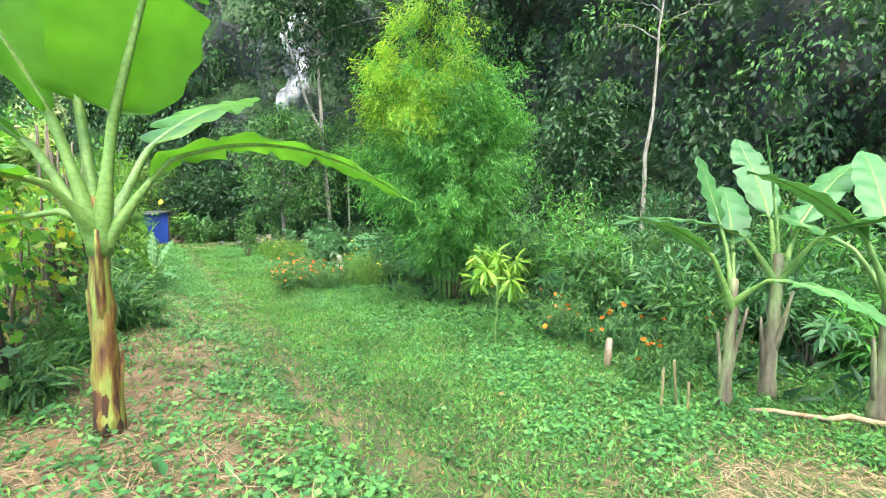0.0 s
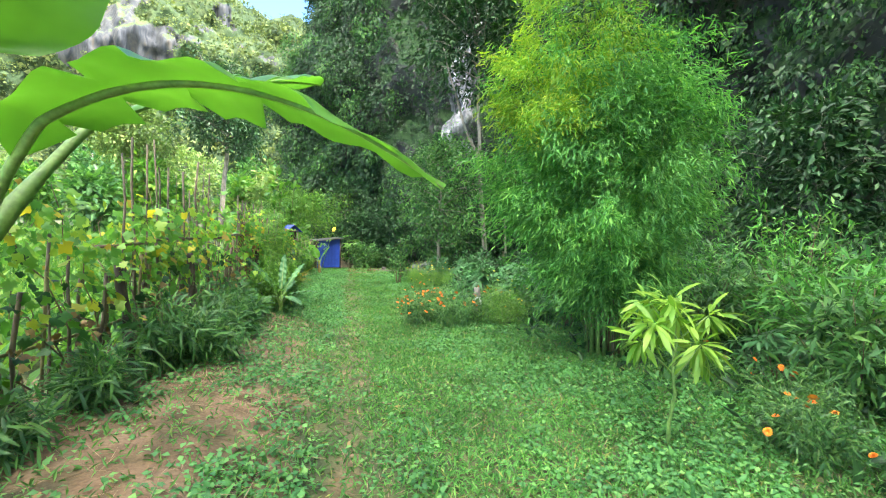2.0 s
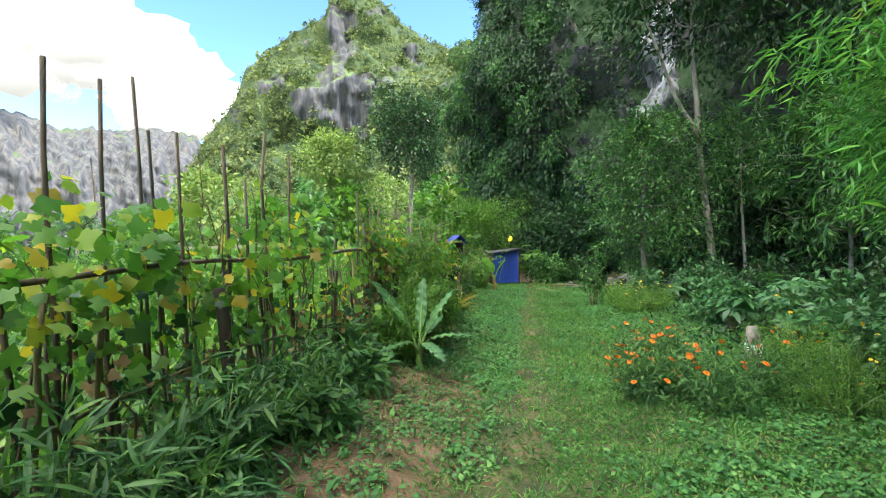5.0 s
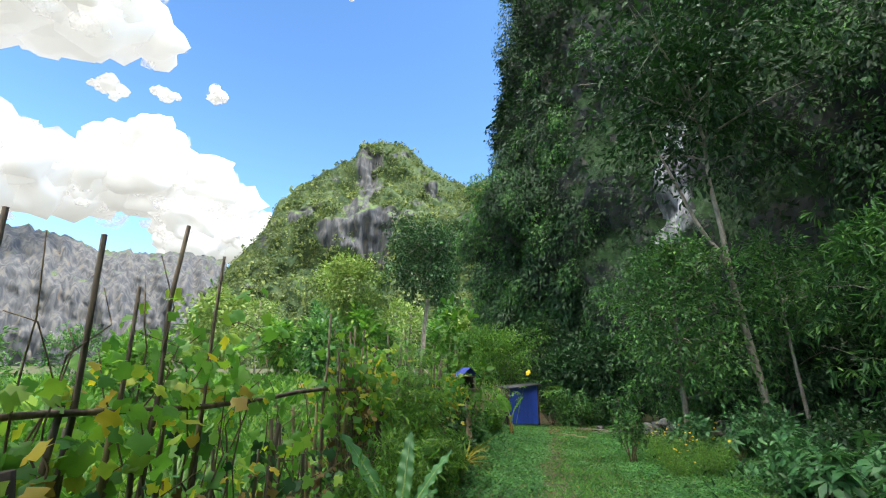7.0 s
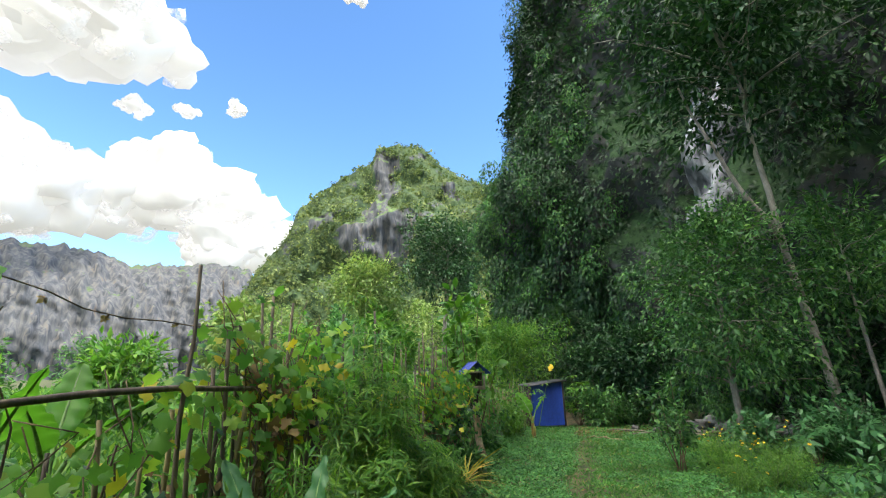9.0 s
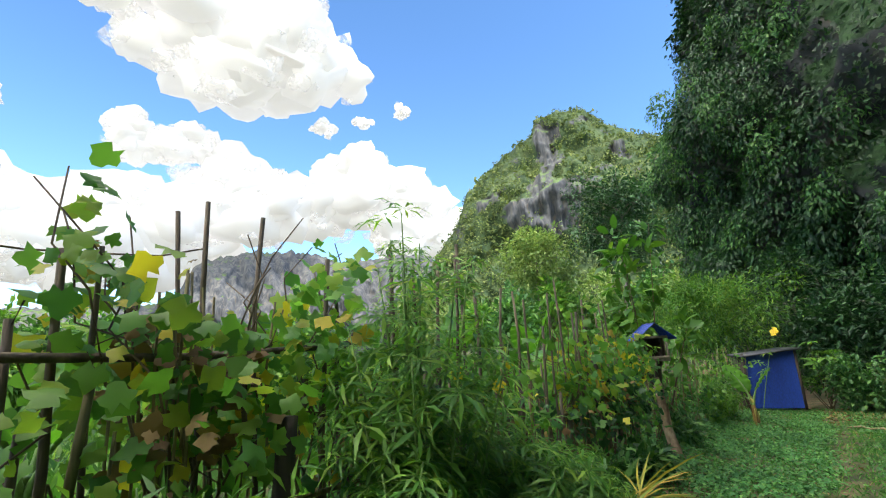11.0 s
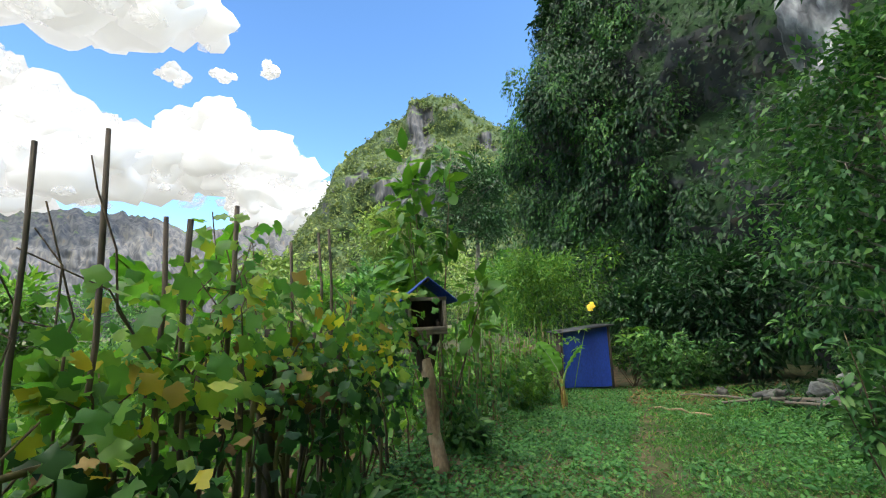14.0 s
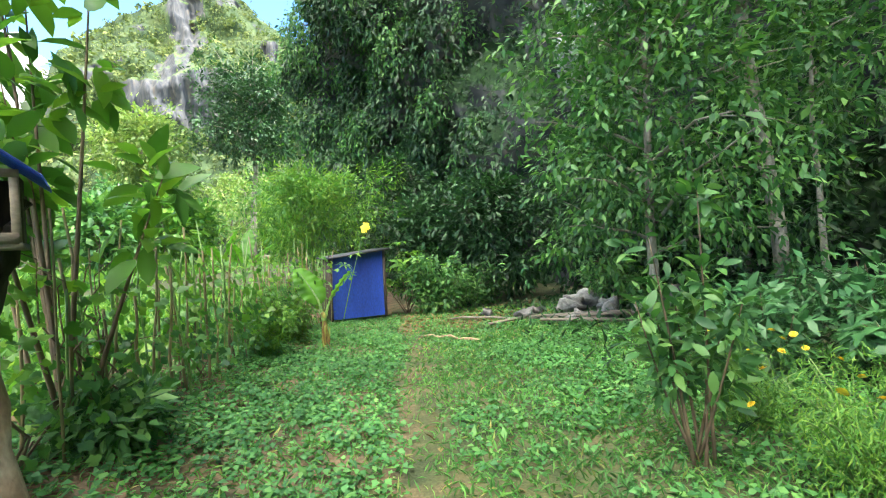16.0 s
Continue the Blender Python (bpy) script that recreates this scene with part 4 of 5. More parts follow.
for bx, by, bh, br, lv in ((4.1, 1.35, 1.1, 0.05, [(10, 70, 1.0, 0.3, 0.05, 0.45, 0, 0), (-70, 40, 1.3, 0.34, 0.3, 0.3, 0, 0.3), (60, 55, 1.2, 0.4, 0.25, 0.3, 0, 0.2), (190, 20, 1.0, 0.34, 0.5, 0.3, 0, 0.2)]),
                          (4.62, 1.2, 1.3, 0.065, [(-20, 80, 0.9, 0.12, 0.0, 0.5, 0, 0), (100, 45, 1.5, 0.42, 0.2, 0.25, 0, 0.4), (-50, 30, 1.4, 0.36, 0.35, 0.3, 0, 0.3), (200, 35, 1.3, 0.4, 0.3, 0.3, 0, 0.3), (40, 60, 1.3, 0.4, 0.15, 0.3, 10, 0.2)]),
                          (4.75, 0.5, 1.2, 0.065, [(-40, 50, 1.4, 0.45, 0.3, 0.25, 0, 0.2), (60, 60, 1.3, 0.4, 0.2, 0.3, 0, 0.2), (150, 40, 1.4, 0.4, 0.3, 0.3, 0, 0.3), (10, 35, 1.3, 0.4, 0.25, 0.3, 0, 0.3)])):
    banana("banana_plant", bx, by, bh, br, lv, "banana plant with pale grey-green stem at the bed", BANANA_STEM_PALE, 4, mat=LEAF_CANNA)
bamboo(5.15, 6.25, 6.2, 1.2, 62, "dense feathery bamboo clump with lime-yellow top")
mango = thing("mango_sapling", (3.85, 3.8, gz(3.85, 3.8)), "young mango sapling with drooping lime-green leaves", "sapling")
mesh_ob("stem", *tube(bend((0, 0, 0), (0.02, 0, 1.0), 6, 0, 0.01), np.linspace(0.016, 0.008, 6), 7), STEM_GREEN, mango, smooth=True)
for V, F in [tube(bend((0.01, 0, 0.5 + 0.06 * k), (0.22 * math.cos(k * 2.4), 0.22 * math.sin(k * 2.4), 0.72 + 0.06 * k), 4), np.linspace(0.008, 0.004, 4), 5) for k in range(7)]:
    mesh_ob("branch", V, F, STEM_GREEN, mango, smooth=True)
C = np.array([(0.22 * math.cos(k * 2.4), 0.22 * math.sin(k * 2.4), 0.72 + 0.06 * k) for k in range(7)] + [(0.02, 0, 1.0), (0, 0.05, 1.1)])
V, F = sprigs(C, 32, 0.2, 0.08, unit(C * [1, 1, 0]) * 0.5, 0.6, 0.21, full_leaves)
mesh_ob("foliage", V, F, LEAF_LIME, mango)

# bank of weeds and tall bamboo-leaved scrub below the cliff
for k, (x, y, h, r) in enumerate([(6.3, 4.0, 1.2, 0.8), (6.9, 3.0, 1.3, 0.9), (7.4, 4.9, 1.5, 1.0), (5.9, 2.4, 0.9, 0.6), (8.2, 3.6, 1.8, 1.0), (7.0, 1.6, 1.3, 0.9), (8.6, 1.8, 1.9, 1.1), (7.2, 6.6, 1.7, 1.0), (8.3, 5.9, 2.0, 1.1), (9.6, 4.6, 2.4, 1.2), (6.4, 0.4, 1.0, 0.8), (8.2, 0.2, 1.8, 1.0), (7.0, 8.6, 1.6, 0.9), (8.4, 8.2, 2.0, 1.1), (9.8, 7.2, 2.4, 1.2), (5.9, 8.6, 1.0, 0.6), (9.8, 2.6, 2.3, 1.2), (9.8, 0.2, 2.3, 1.2)]):
    shrub("weed_bush", x, y, h, r, "tall bank weed with narrow grey-green leaves", (LEAF_MID, LEAF_CANNA, LEAF_BAMBOO, LEAF_MID)[k % 4], 18, 40, 0.2, 0.2, low=0.1, group="weeds on the bank")
for x, y, h in ((6.0, 4.5, 0.95), (6.2, 3.3, 0.7), (5.6, 7.9, 1.1), (7.8, 2.4, 1.6), (6.9, 2.3, 1.4), (5.9, 1.2, 1.2)):
    shrub("cassava_plant", x, y, h, 0.4, "cassava plant with hand-shaped pale leaves", LEAF_CANNA, 9, 5, 0.26, 0.2, "palmate", low=0.6, group="cassava on the bank")
for x, y, h, r in ((4.7, 3.4, 0.45, 0.4), (4.9, 2.6, 0.5, 0.45), (5.3, 3.9, 0.5, 0.5), (4.3, 2.0, 0.35, 0.35), (5.2, 1.9, 0.5, 0.5), (5.5, 5.2, 0.45, 0.4)):
    marigold(x, y, h, r, 7, ORANGE, "low marigold bush with a few orange flowers")
for x, y, h, r, q in ((3.05, 8.8, 0.5, 0.35, 18), (3.45, 9.4, 0.62, 0.42, 17), (3.6, 8.5, 0.6, 0.42, 14), (3.9, 9.9, 0.6, 0.42, 6), (3.3, 10.2, 0.5, 0.38, 6), (4.2, 8.9, 0.65, 0.45, 8)):
    marigold(x, y, h, r, q, ORANGE, "marigold bush covered in orange flowers by the path")
for x, y, h, r, q in ((4.6, 8.4, 0.65, 0.5, 8), (5.0, 9.2, 0.7, 0.5, 8), (5.3, 10.2, 0.7, 0.5, 5)):
    marigold(x, y, h, r, q, YELLOW, "bushy plant dotted with small yellow flowers")
for x, y, h, r, q in ((4.75, 15.5, 0.75, 0.5, 14), (5.15, 14.8, 0.7, 0.5, 12), (4.9, 16.3, 0.6, 0.45, 9), (5.6, 15.6, 0.7, 0.5, 9), (4.6, 14.6, 0.4, 0.35, 5)):
    marigold(x, y, h, r, q, YELLOW, "feathery cosmos bush with yellow flowers")

# trees under the cliff
tree("leafy_tree", 6.7, 19.9, 5.8, 2.3, 1.1, "many-branched leafy tree with grey trunk", LEAF_MID, BARK, 0.09, 0.15, 0.45, 26, 900, 16, (0.2, 0.2), 0.42)
tall = tree("tall_tree", 8.9, 19.7, 12.6, 4.3, 8.4, "tall slender tree with pale bare trunk and spreading crown", LEAF_DARK, BARK_PALE, 0.12, 0.26, 0.42, 22, 620, 17, (-0.75, 0.5), 0.6)
mesh_ob("fork", *tube(bend((-0.42, 0.2, 5.0), (-2.2, 0.3, 9.8), 9, -0.25, 0.03), np.linspace(0.08, 0.03, 9), 8), BARK_PALE, tall, smooth=True)
tree("slender_tree", 9.95, 20.0, 6.0, 1.4, 3.0, "slender tree with white-spotted thin trunk", LEAF_MID, BARK_PALE, 0.06, 0.2, 0.35, 10, 180, 13, (-0.1, 0.1), 0.4)
tree("slender_tree", 10.6, 16.5, 5.4, 2.0, 1.5, "slender tree with drooping whorled leaves", LEAF_MID, BARK_PALE, 0.06, 0.26, 0.25, 18, 460, 14, (0.1, 0), 0.35)
tree("slender_tree", 11.8, 13.0, 6.5, 1.6, 2.2, "slender tree with drooping whorled leaves", LEAF_MID, BARK_PALE, 0.08, 0.26, 0.25, 18, 420, 14, (0.2, 0), 0.4)
tree("bare_tree", 12.2, 6.6, 9.0, 1.6, 6.0, "thin bare forked tree against the cliff", LEAF_LIGHT, BARK_PALE, 0.07, 0.2, 0.3, 8, 40, 8, (0.8, 0), 0.4)
tree("bare_tree", 13.0, 1.2, 9.0, 1.4, 7.0, "thin pale bare trunk against the cliff", LEAF_DARK, BARK_PALE, 0.08, 0.2, 0.3, 6, 30, 8, (0.1, 0), 0.4)
for x, y, h, r in ((8.6, 24.5, 4.0, 1.8), (11.0, 22.5, 5.0, 2.0), (4.2, 27.0, 2.6, 1.4), (6.0, 26.0, 3.2, 1.6), (12.5, 17.0, 5.0, 2.0), (13.0, 9.0, 5.0, 2.0), (3.6, 31.0, 5.0, 1.8), (1.8, 36.0, 6.0, 1.8)):
    tree("understory_tree", x, y, h, r, 0.5, "dark understory tree at the foot of the cliff", LEAF_DARK, BARK, 0.07, 0.24, 0.4, 16, 420, 13, (0, 0), 0.5)
for x, y, h, r in ((6.1, 17.4, 0.9, 0.6), (6.0, 13.2, 0.9, 0.7), (6.8, 11.6, 1.2, 0.8), (7.6, 14.6, 1.3, 0.9), (8.4, 12.4, 1.6, 1.0), (7.4, 17.2, 1.2, 0.8), (9.4, 17.6, 1.4, 0.9), (6.4, 10.2, 1.0, 0.7), (8.0, 10.2, 1.6, 1.0), (3.9, 23.6, 1.6, 0.8), (5.0, 24.6, 1.2, 0.9), (7.6, 22.6, 1.3, 0.9), (9.0, 21.6, 1.3, 0.9), (8.6, 19.4, 1.0, 0.8)):
    shrub("undergrowth_bush", x, y, h, r, "leafy green undergrowth bush on the bank", LEAF_MID if y > 22 else (LEAF_DARK if h > 1.25 else LEAF_CANNA), 16, 36, 0.15, 0.42, low=0.1, group="undergrowth bushes")
for x, y, h in ((5.6, 12.2, 0.9), (6.5, 12.6, 1.1), (7.2, 12.9, 1.0), (6.1, 11.3, 0.8), (7.6, 16.4, 0.9), (6.6, 16.6, 0.8)):
    shrub("papaya_seedling", x, y, h, 0.35, "papaya seedling with broad lobed leaves", LEAF_CANNA, 8, 3, 0.3, 0.34, "palmate", low=0.75, group="papaya seedlings")
shrub("coffee_bush", 4.2, 15.95, 1.65, 0.36, "upright bush with glossy serrated leaves", LEAF_MID, 8, 22, 0.11, 0.42, low=0.45, make=full_leaves)

# beyond the fence: saplings, papaya, trees of the valley
shrub("guava_sapling", 0.55, 16.8, 3.7, 0.75, "sapling with large upright light-green leaves", LEAF_LIGHT, 9, 11, 0.25, 0.46, low=0.6, spread=0.12, category="sapling", make=full_leaves)
tree("papaya_tree", 0.9, 27.5, 3.4, 2.2, 1.2, "rounded feathery bright green tree behind the fence", LEAF_CROP, STEM_GREEN, 0.07, 0.2, 0.24, 18, 700, 16, (0, 0), 0.4)
shrub("papaya_plant", 3.35, 24.2, 2.0, 0.6, "young plant with drooping yellow-green leaves", LEAF_LIGHT, 9, 5, 0.3, 0.35, "palmate", low=0.7)
tree("dark_tree", -9.8, 66, 20.5, 4.8, 11.5, "dark broad-crowned tree on the valley floor", LEAF_DARK, BARK, 0.4, 0.5, 0.5, 18, 460, 20, (1.5, 0), 1.3, z=-1.0, shape=0)
tree("pale_tree", -20.2, 66, 16, 5.5, 9.5, "pale yellow-green flat-topped tree", LEAF_PALE, BARK_PALE, 0.22, 0.6, 0.5, 14, 320, 16, (0, 0), 1.3, z=-1.0)
for k in range(26):
    a, d = radians(rng.uniform(-34, 1)), rng.uniform(62, 120)
    hh = rng.uniform(8, 14) * d / 90
    tree("valley_tree", d * math.sin(a), d * math.cos(a), hh, hh * 0.38, hh * 0.25, "sunlit mixed tree at the mountain foot", (LEAF_CROP, LEAF_PALE, LEAF_MID)[k % 3], BARK, 0.25, 0.9, 0.55, 10, 110, 12, (0, 0), 1.4, z=-1.0)
for k in range(20):
    a, d = radians(rng.uniform(-98, -40)), rng.uniform(14, 40)
    hh = (1.6 + d * 0.07) * rng.uniform(0.8, 1.15)
    tree("orchard_tree", 1.5 + d * math.sin(a), 9 + d * math.cos(a), hh, hh * 0.5, 0.4, "leafy fruit tree in the field", (LEAF_MID, LEAF_LIGHT)[k % 2], BARK, 0.07, 0.3, 0.4, 12, 150, 12, (0, 0), 0.5)

# ---- fence and vines ----
FY = [-4, 3, 5.9, 7.6, 8.3, 9.4, 10.6, 11.7, 13, 15.8, 18, 21.7, 23, 30]
FX = [-1.6, -0.85, -0.35, -0.15, 0.08, 0.12, 0.14, 0.27, 0.45, 0.52, 0.75, 1.2, 1.45, 1.9]


def fence_x(y):
    return float(np.interp(y, FY, FX))


def pole(name, x, y, h, r, parent, mat, lean=0.05):
    e = (rng.normal(0, lean) * h, rng.normal(0, lean) * h, h)
    V, F = tube(bend((0, 0, -0.1), e, 6, 0, 0.008), r * np.linspace(1.05, 0.8, 6) * (1 + 0.08 * rng.normal(0, 1, 6)), 7)
    o = mesh_ob(name, V + [x, y, gz(x, y)], F, mat, parent, smooth=True)
    return o


fence = thing("garden_fence", (0, 0, 0), "weathered bamboo-pole garden fence overgrown with climbing vines", "fence")
TALL = [(-0.62, 4.4, 2.0), (-0.36, 5.9, 2.0), (-0.34, 6.06, 2.2), (-0.31, 6.3, 2.18), (-0.28, 6.55, 2.25), (-0.29, 6.65, 1.98), (-0.25, 6.8, 2.0), (-0.2, 7.22, 2.0), (-0.18, 7.42, 1.8), (-0.15, 7.61, 2.18), (-0.06, 7.88, 2.05), (0.11, 9.2, 1.85), (0.12, 9.46, 1.31), (0.12, 9.59, 1.53), (0.12, 9.69, 1.57), (0.12, 9.88, 1.74), (0.13, 10.01, 1.82), (0.13, 10.23, 1.79), (0.13, 10.56, 1.63), (0.14, 10.69, 1.64), (0.18, 10.99, 1.62), (0.19, 11.09, 1.79), (0.21, 11.28, 1.72), (0.23, 11.42, 1.72), (0.26, 11.61, 1.79), (0.27, 11.72, 1.88), (0.3, 11.89, 1.55), (0.33, 12.14, 1.6), (0.36, 12.38, 1.6), (0.38, 12.51, 1.54), (0.4, 12.71, 1.32), (0.43, 12.89, 1.6), (0.45, 13.1, 1.75), (0.46, 13.4, 1.45), (0.46, 13.48, 1.46), (0.46, 13.7, 1.58), (0.48, 14.24, 1.48), (0.49, 14.64, 1.62), (0.49, 14.72, 1.66)]
for x, y, top in TALL:
    pole("post", x, y, top - gz(x, y), rng.uniform(0.011, 0.015), fence, POLE, 0.015)
y = 3.2
while y < 15.6:
    pole("post", fence_x(y) + rng.normal(0, 0.04), y, rng.uniform(0.8, 1.2), rng.uniform(0.01, 0.018), fence, POLE if rng.random() < 0.7 else POLE_CANE, 0.04)
    y += rng.uniform(0.08, 0.2)
y = 16.4
while y < 25:
    pole("cane", fence_x(y) + rng.normal(0, 0.07), y, rng.uniform(0.8, 1.6), rng.uniform(0.007, 0.013), fence, POLE_CANE if rng.random() < 0.6 else STEM_GREEN, 0.05)
    y += rng.uniform(0.05, 0.13)
for x, y, h in ((0.02, 6.9, 1.0), (0.34, 10.2, 1.0), (0.42, 14.1, 1.15), (-0.5, 3.9, 1.1), (-0.2, 5.6, 1.0)):
    pole("thick_post", x, y, h, 0.045, fence, DARK_WOOD, 0.05)
V, F = tube([(fence_x(q) + 0.03, q, 1.2 + 0.02 * math.sin(q * 3)) for q in np.linspace(5.4, 10.75, 14)], 0.015, 8)
mesh_ob("rail", V, F, POLE, fence, smooth=True)
V, F = tube([(fence_x(q) + 0.03, q, 0.55 + 0.03 * math.sin(q * 2)) for q in np.linspace(3.4, 15.4, 24)], 0.012, 6)
mesh_ob("rail", V, F, POLE_CANE, fence, smooth=True)
# dry canes bundled upright
for k in range(20):
    pole("dry_cane", 0.16 + rng.normal(0, 0.05), 9.95 + rng.normal(0, 0.14), rng.uniform(1.0, 1.6), 0.006, fence, POLE_CANE, 0.04)


def vine(y0, y1, n, zlo, ztop, label, mat=LEAF_VINE, size=0.14, thick=0.16):
    """A climbing vine: winding stems through the fence and broad lobed leaves, thickest near the top."""
    ym = (y0 + y1) / 2
    ob = thing("climbing_vine", (fence_x(ym), ym, gz(fence_x(ym), ym)), label, "vine", "vines on the fence")
    o = np.array([fence_x(ym), ym, gz(fence_x(ym), ym)])
    stems = []
    for k in range(9):
        ya = rng.uniform(y0, y1)
        yb = min(max(ya + rng.normal(0, 0.6), y0), y1)
        p = bend((fence_x(ya), ya, gz(fence_x(ya), ya)), (fence_x(yb), yb, ztop * rng.uniform(0.8, 1.0)), 9, 0.1, 0.05)
        stems.append(tube(p - o, np.linspace(0.008, 0.003, 9), 5))
    for V, F in stems:
        mesh_ob("stem", V, F, STEM_BROWN, ob, smooth=True)
    n = int(n * 1.25)
    yy = rng.uniform(y0, y1, n)
    up = rng.beta(2.2, 1.3, n)
    crest = ztop * (0.85 + 0.15 * np.sin(yy * 4.1 + 1))
    zz = zlo + (crest - zlo) * up
    xx = np.interp(yy, FY, FX) + rng.normal(0, thick, n)
    C = np.stack([xx, yy, zz], -1) - o
    V, F = lobed(C, rng.normal(0, 0.5, C.shape) + [0.7, -0.2, 0.5], rng.uniform(0.45, 1.2, n) * size * 0.41)
    mesh_ob("foliage", V, F, mat, ob)
    return ob


vine(3.2, 6.2, 620, 0.5, 1.75, "climbing gourd vine with green and yellow leaves")
vine(6.0, 8.3, 440, 0.55, 1.6, "climbing gourd vine with large yellowing leaves", size=0.16)
vine(8.3, 9.5, 130, 0.4, 1.35, "thin gourd vine with withered leaves")
vine(9.7, 10.2, 90, 0.5, 1.7, "withered brown gourd leaves on dry canes", LEAF_DRY, 0.12, 0.1)
vine(9.5, 10.7, 560, 0.6, 1.85, "gourd vine with brown withered and yellow leaves")
vine(10.3, 12.2, 130, 0.3, 1.3, "sparse climbing vine with pale green leaves")
vine(12.9, 15.6, 900, 0.45, 1.28, "dense bean vine with green and yellow leaves", size=0.14, thick=0.2)
vine(15.9, 18.5, 260, -0.2, 0.95, "bean vine with green leaves on cane sticks", LEAF_LIGHT, 0.13)
vine(18.5, 23.0, 480, -0.3, 0.8, "pale green bean vine on cane sticks", LEAF_LIGHT, 0.13, 0.22)
vine(3.2, 15.6, 520, 0.15, 0.9, "withered brown leaves low in the fence", LEAF_DRY, 0.1, 0.14)
vine(3.2, 15.2, 520, 0.05, 0.85, "green leaves low in the fence", LEAF_MID, 0.13, 0.2)
vine(16.2, 22.5, 800, -0.5, 0.3, "dark green leaves at the foot of the fence", LEAF_MID, 0.13, 0.2)

# shade inside the vines, put in as leaves of a darker green
vine(12.6, 15.7, 300, 0.0, 0.85, "low bean vine leaves, coloured dark to stand for shade", LEAF_DARK, 0.14, 0.2)
vine(3.2, 9.0, 200, 0.2, 1.2, "inner gourd vine leaves, coloured dark to stand for shade", LEAF_DARK, 0.15, 0.22)

vine(10.6, 12.5, 130, 0.3, 1.3, "pale green vine leaves between the fence poles", LEAF_LIGHT, 0.15)
vine(14.2, 15.8, 330, -0.1, 1.25, "deep green bean leaves hanging beside the bird house post", LEAF_MID, 0.14, 0.17)
vine(13.0, 13.9, 70, 0.9, 1.65, "gourd vine shoot climbing the tall poles")
vine(6.9, 8.2, 60, 1.2, 1.9, "gourd vine shoot climbing the tall poles")

# dry tendril hanging over the fence
V, F = tube(bend((-0.3, 8.3, 1.72), (-0.05, 10.1, 1.62), 10, -0.08, 0.015), 0.004, 5)
tend = mesh_ob("dry_tendril", V, F, STEM_BROWN, smooth=True)
tagged(tend, "thin dry vine strand strung between fence poles", "vine")
V, F = palmate(bend((-0.28, 8.4, 1.7), (-0.05, 10.0, 1.6), 6, -0.08, 0.02), rng.normal(0, 1, (6, 3)), 0.035, 5, 280, 0.7)
mesh_ob("withered_leaves", V, F, LEAF_DRY, tend)

# plants at the fence's foot
for x, y, h, r in ((-0.2, 4.9, 0.4, 0.35), (0.0, 5.7, 0.7, 0.42), (0.1, 6.4, 0.75, 0.45), (0.2, 7.3, 0.65, 0.4), (0.3, 6.0, 0.45, 0.4), (-0.4, 4.1, 0.35, 0.35), (-0.9, 3.3, 0.4, 0.35), (-1.3, 2.4, 0.5, 0.4)):
    shrub("bamboo_grass", x, y, h, r, "bamboo-leaved weed clump at the fence foot", LEAF_MID, 14, 22, 0.14, 0.13, stem=STEM_GREEN, low=0.1, group="weeds at the fence foot", make=full_leaves)
for x, y, h, r in ((0.1, 8.4, 0.55, 0.35), (0.35, 8.1, 0.4, 0.3), (0.5, 12.6, 0.55, 0.35), (0.6, 13.4, 0.4, 0.3), (0.72, 14.4, 0.35, 0.3), (0.35, 10.0, 0.55, 0.4), (0.0, 6.2, 0.5, 0.4), (0.2, 7.1, 0.4, 0.4), (0.75, 16.8, 0.4, 0.3)):
    shrub("fence_weed", x, y, h, r, "leafy green weed at the fence foot", LEAF_MID, 14, 28, 0.13, 0.35, low=0.1, group="weeds at the fence foot")
for x, y, h, r in ((0.5, 10.85, 2.05, 0.5), (0.62, 11.5, 1.05, 0.45), (0.75, 10.35, 1.0, 0.4), (0.65, 12.3, 0.75, 0.4)):
    shrub("cosmos_plant", x, y, h, r, "bright green bush with fine finger-like leaves", LEAF_CROP, 24, 30, 0.16, 0.14, "palmate", STEM_GREEN, 0.3)
for x, y, h, r in ((0.55, 9.75, 1.15, 0.4), (0.5, 9.3, 0.8, 0.35), (1.05, 19.8, 1.0, 0.4), (1.2, 21.0, 0.9, 0.4)):
    shrub("feathery_bush", x, y, h, r, "feathery pale green bush beside the fence", LEAF_LIGHT, 18, 40, 0.1, 0.18, stem=STEM_GREEN, low=0.1)
banana("canna_plant", 0.82, 9.1, 0.36, 0.035, [(-60, 48, 0.75, 0.2, 0.1, 0.25, 0, 0), (10, 75, 0.6, 0.16, 0.1, 0.2, 0, 0), (50, 55, 0.6, 0.17, 0.15, 0.2, 0, 0), (95, 25, 0.5, 0.16, 0.3, 0.2, 0, 0), (150, 15, 0.5, 0.17, 0.3, 0.2, 0, 0), (-140, 20, 0.45, 0.16, 0.4, 0.2, 0, 0), (20, 30, 0.5, 0.16, 0.2, 0.2, 0, 0)], "blue-green broad-leaved canna plant by the path", STEM_GREEN, 0, mat=LEAF_CANNA)
banana("banana_sucker", 1.75, 20.7, 0.6, 0.05, [(-60, 58, 0.9, 0.42, 0.1, 0.2, 30, 0), (60, 55, 0.85, 0.24, 0.12, 0.25, 40, 0), (-80, 20, 0.6, 0.1, 0.3, 0.2, 0, 0.3)], "small banana sucker with two broad leaves", BANANA_STEM, 2)
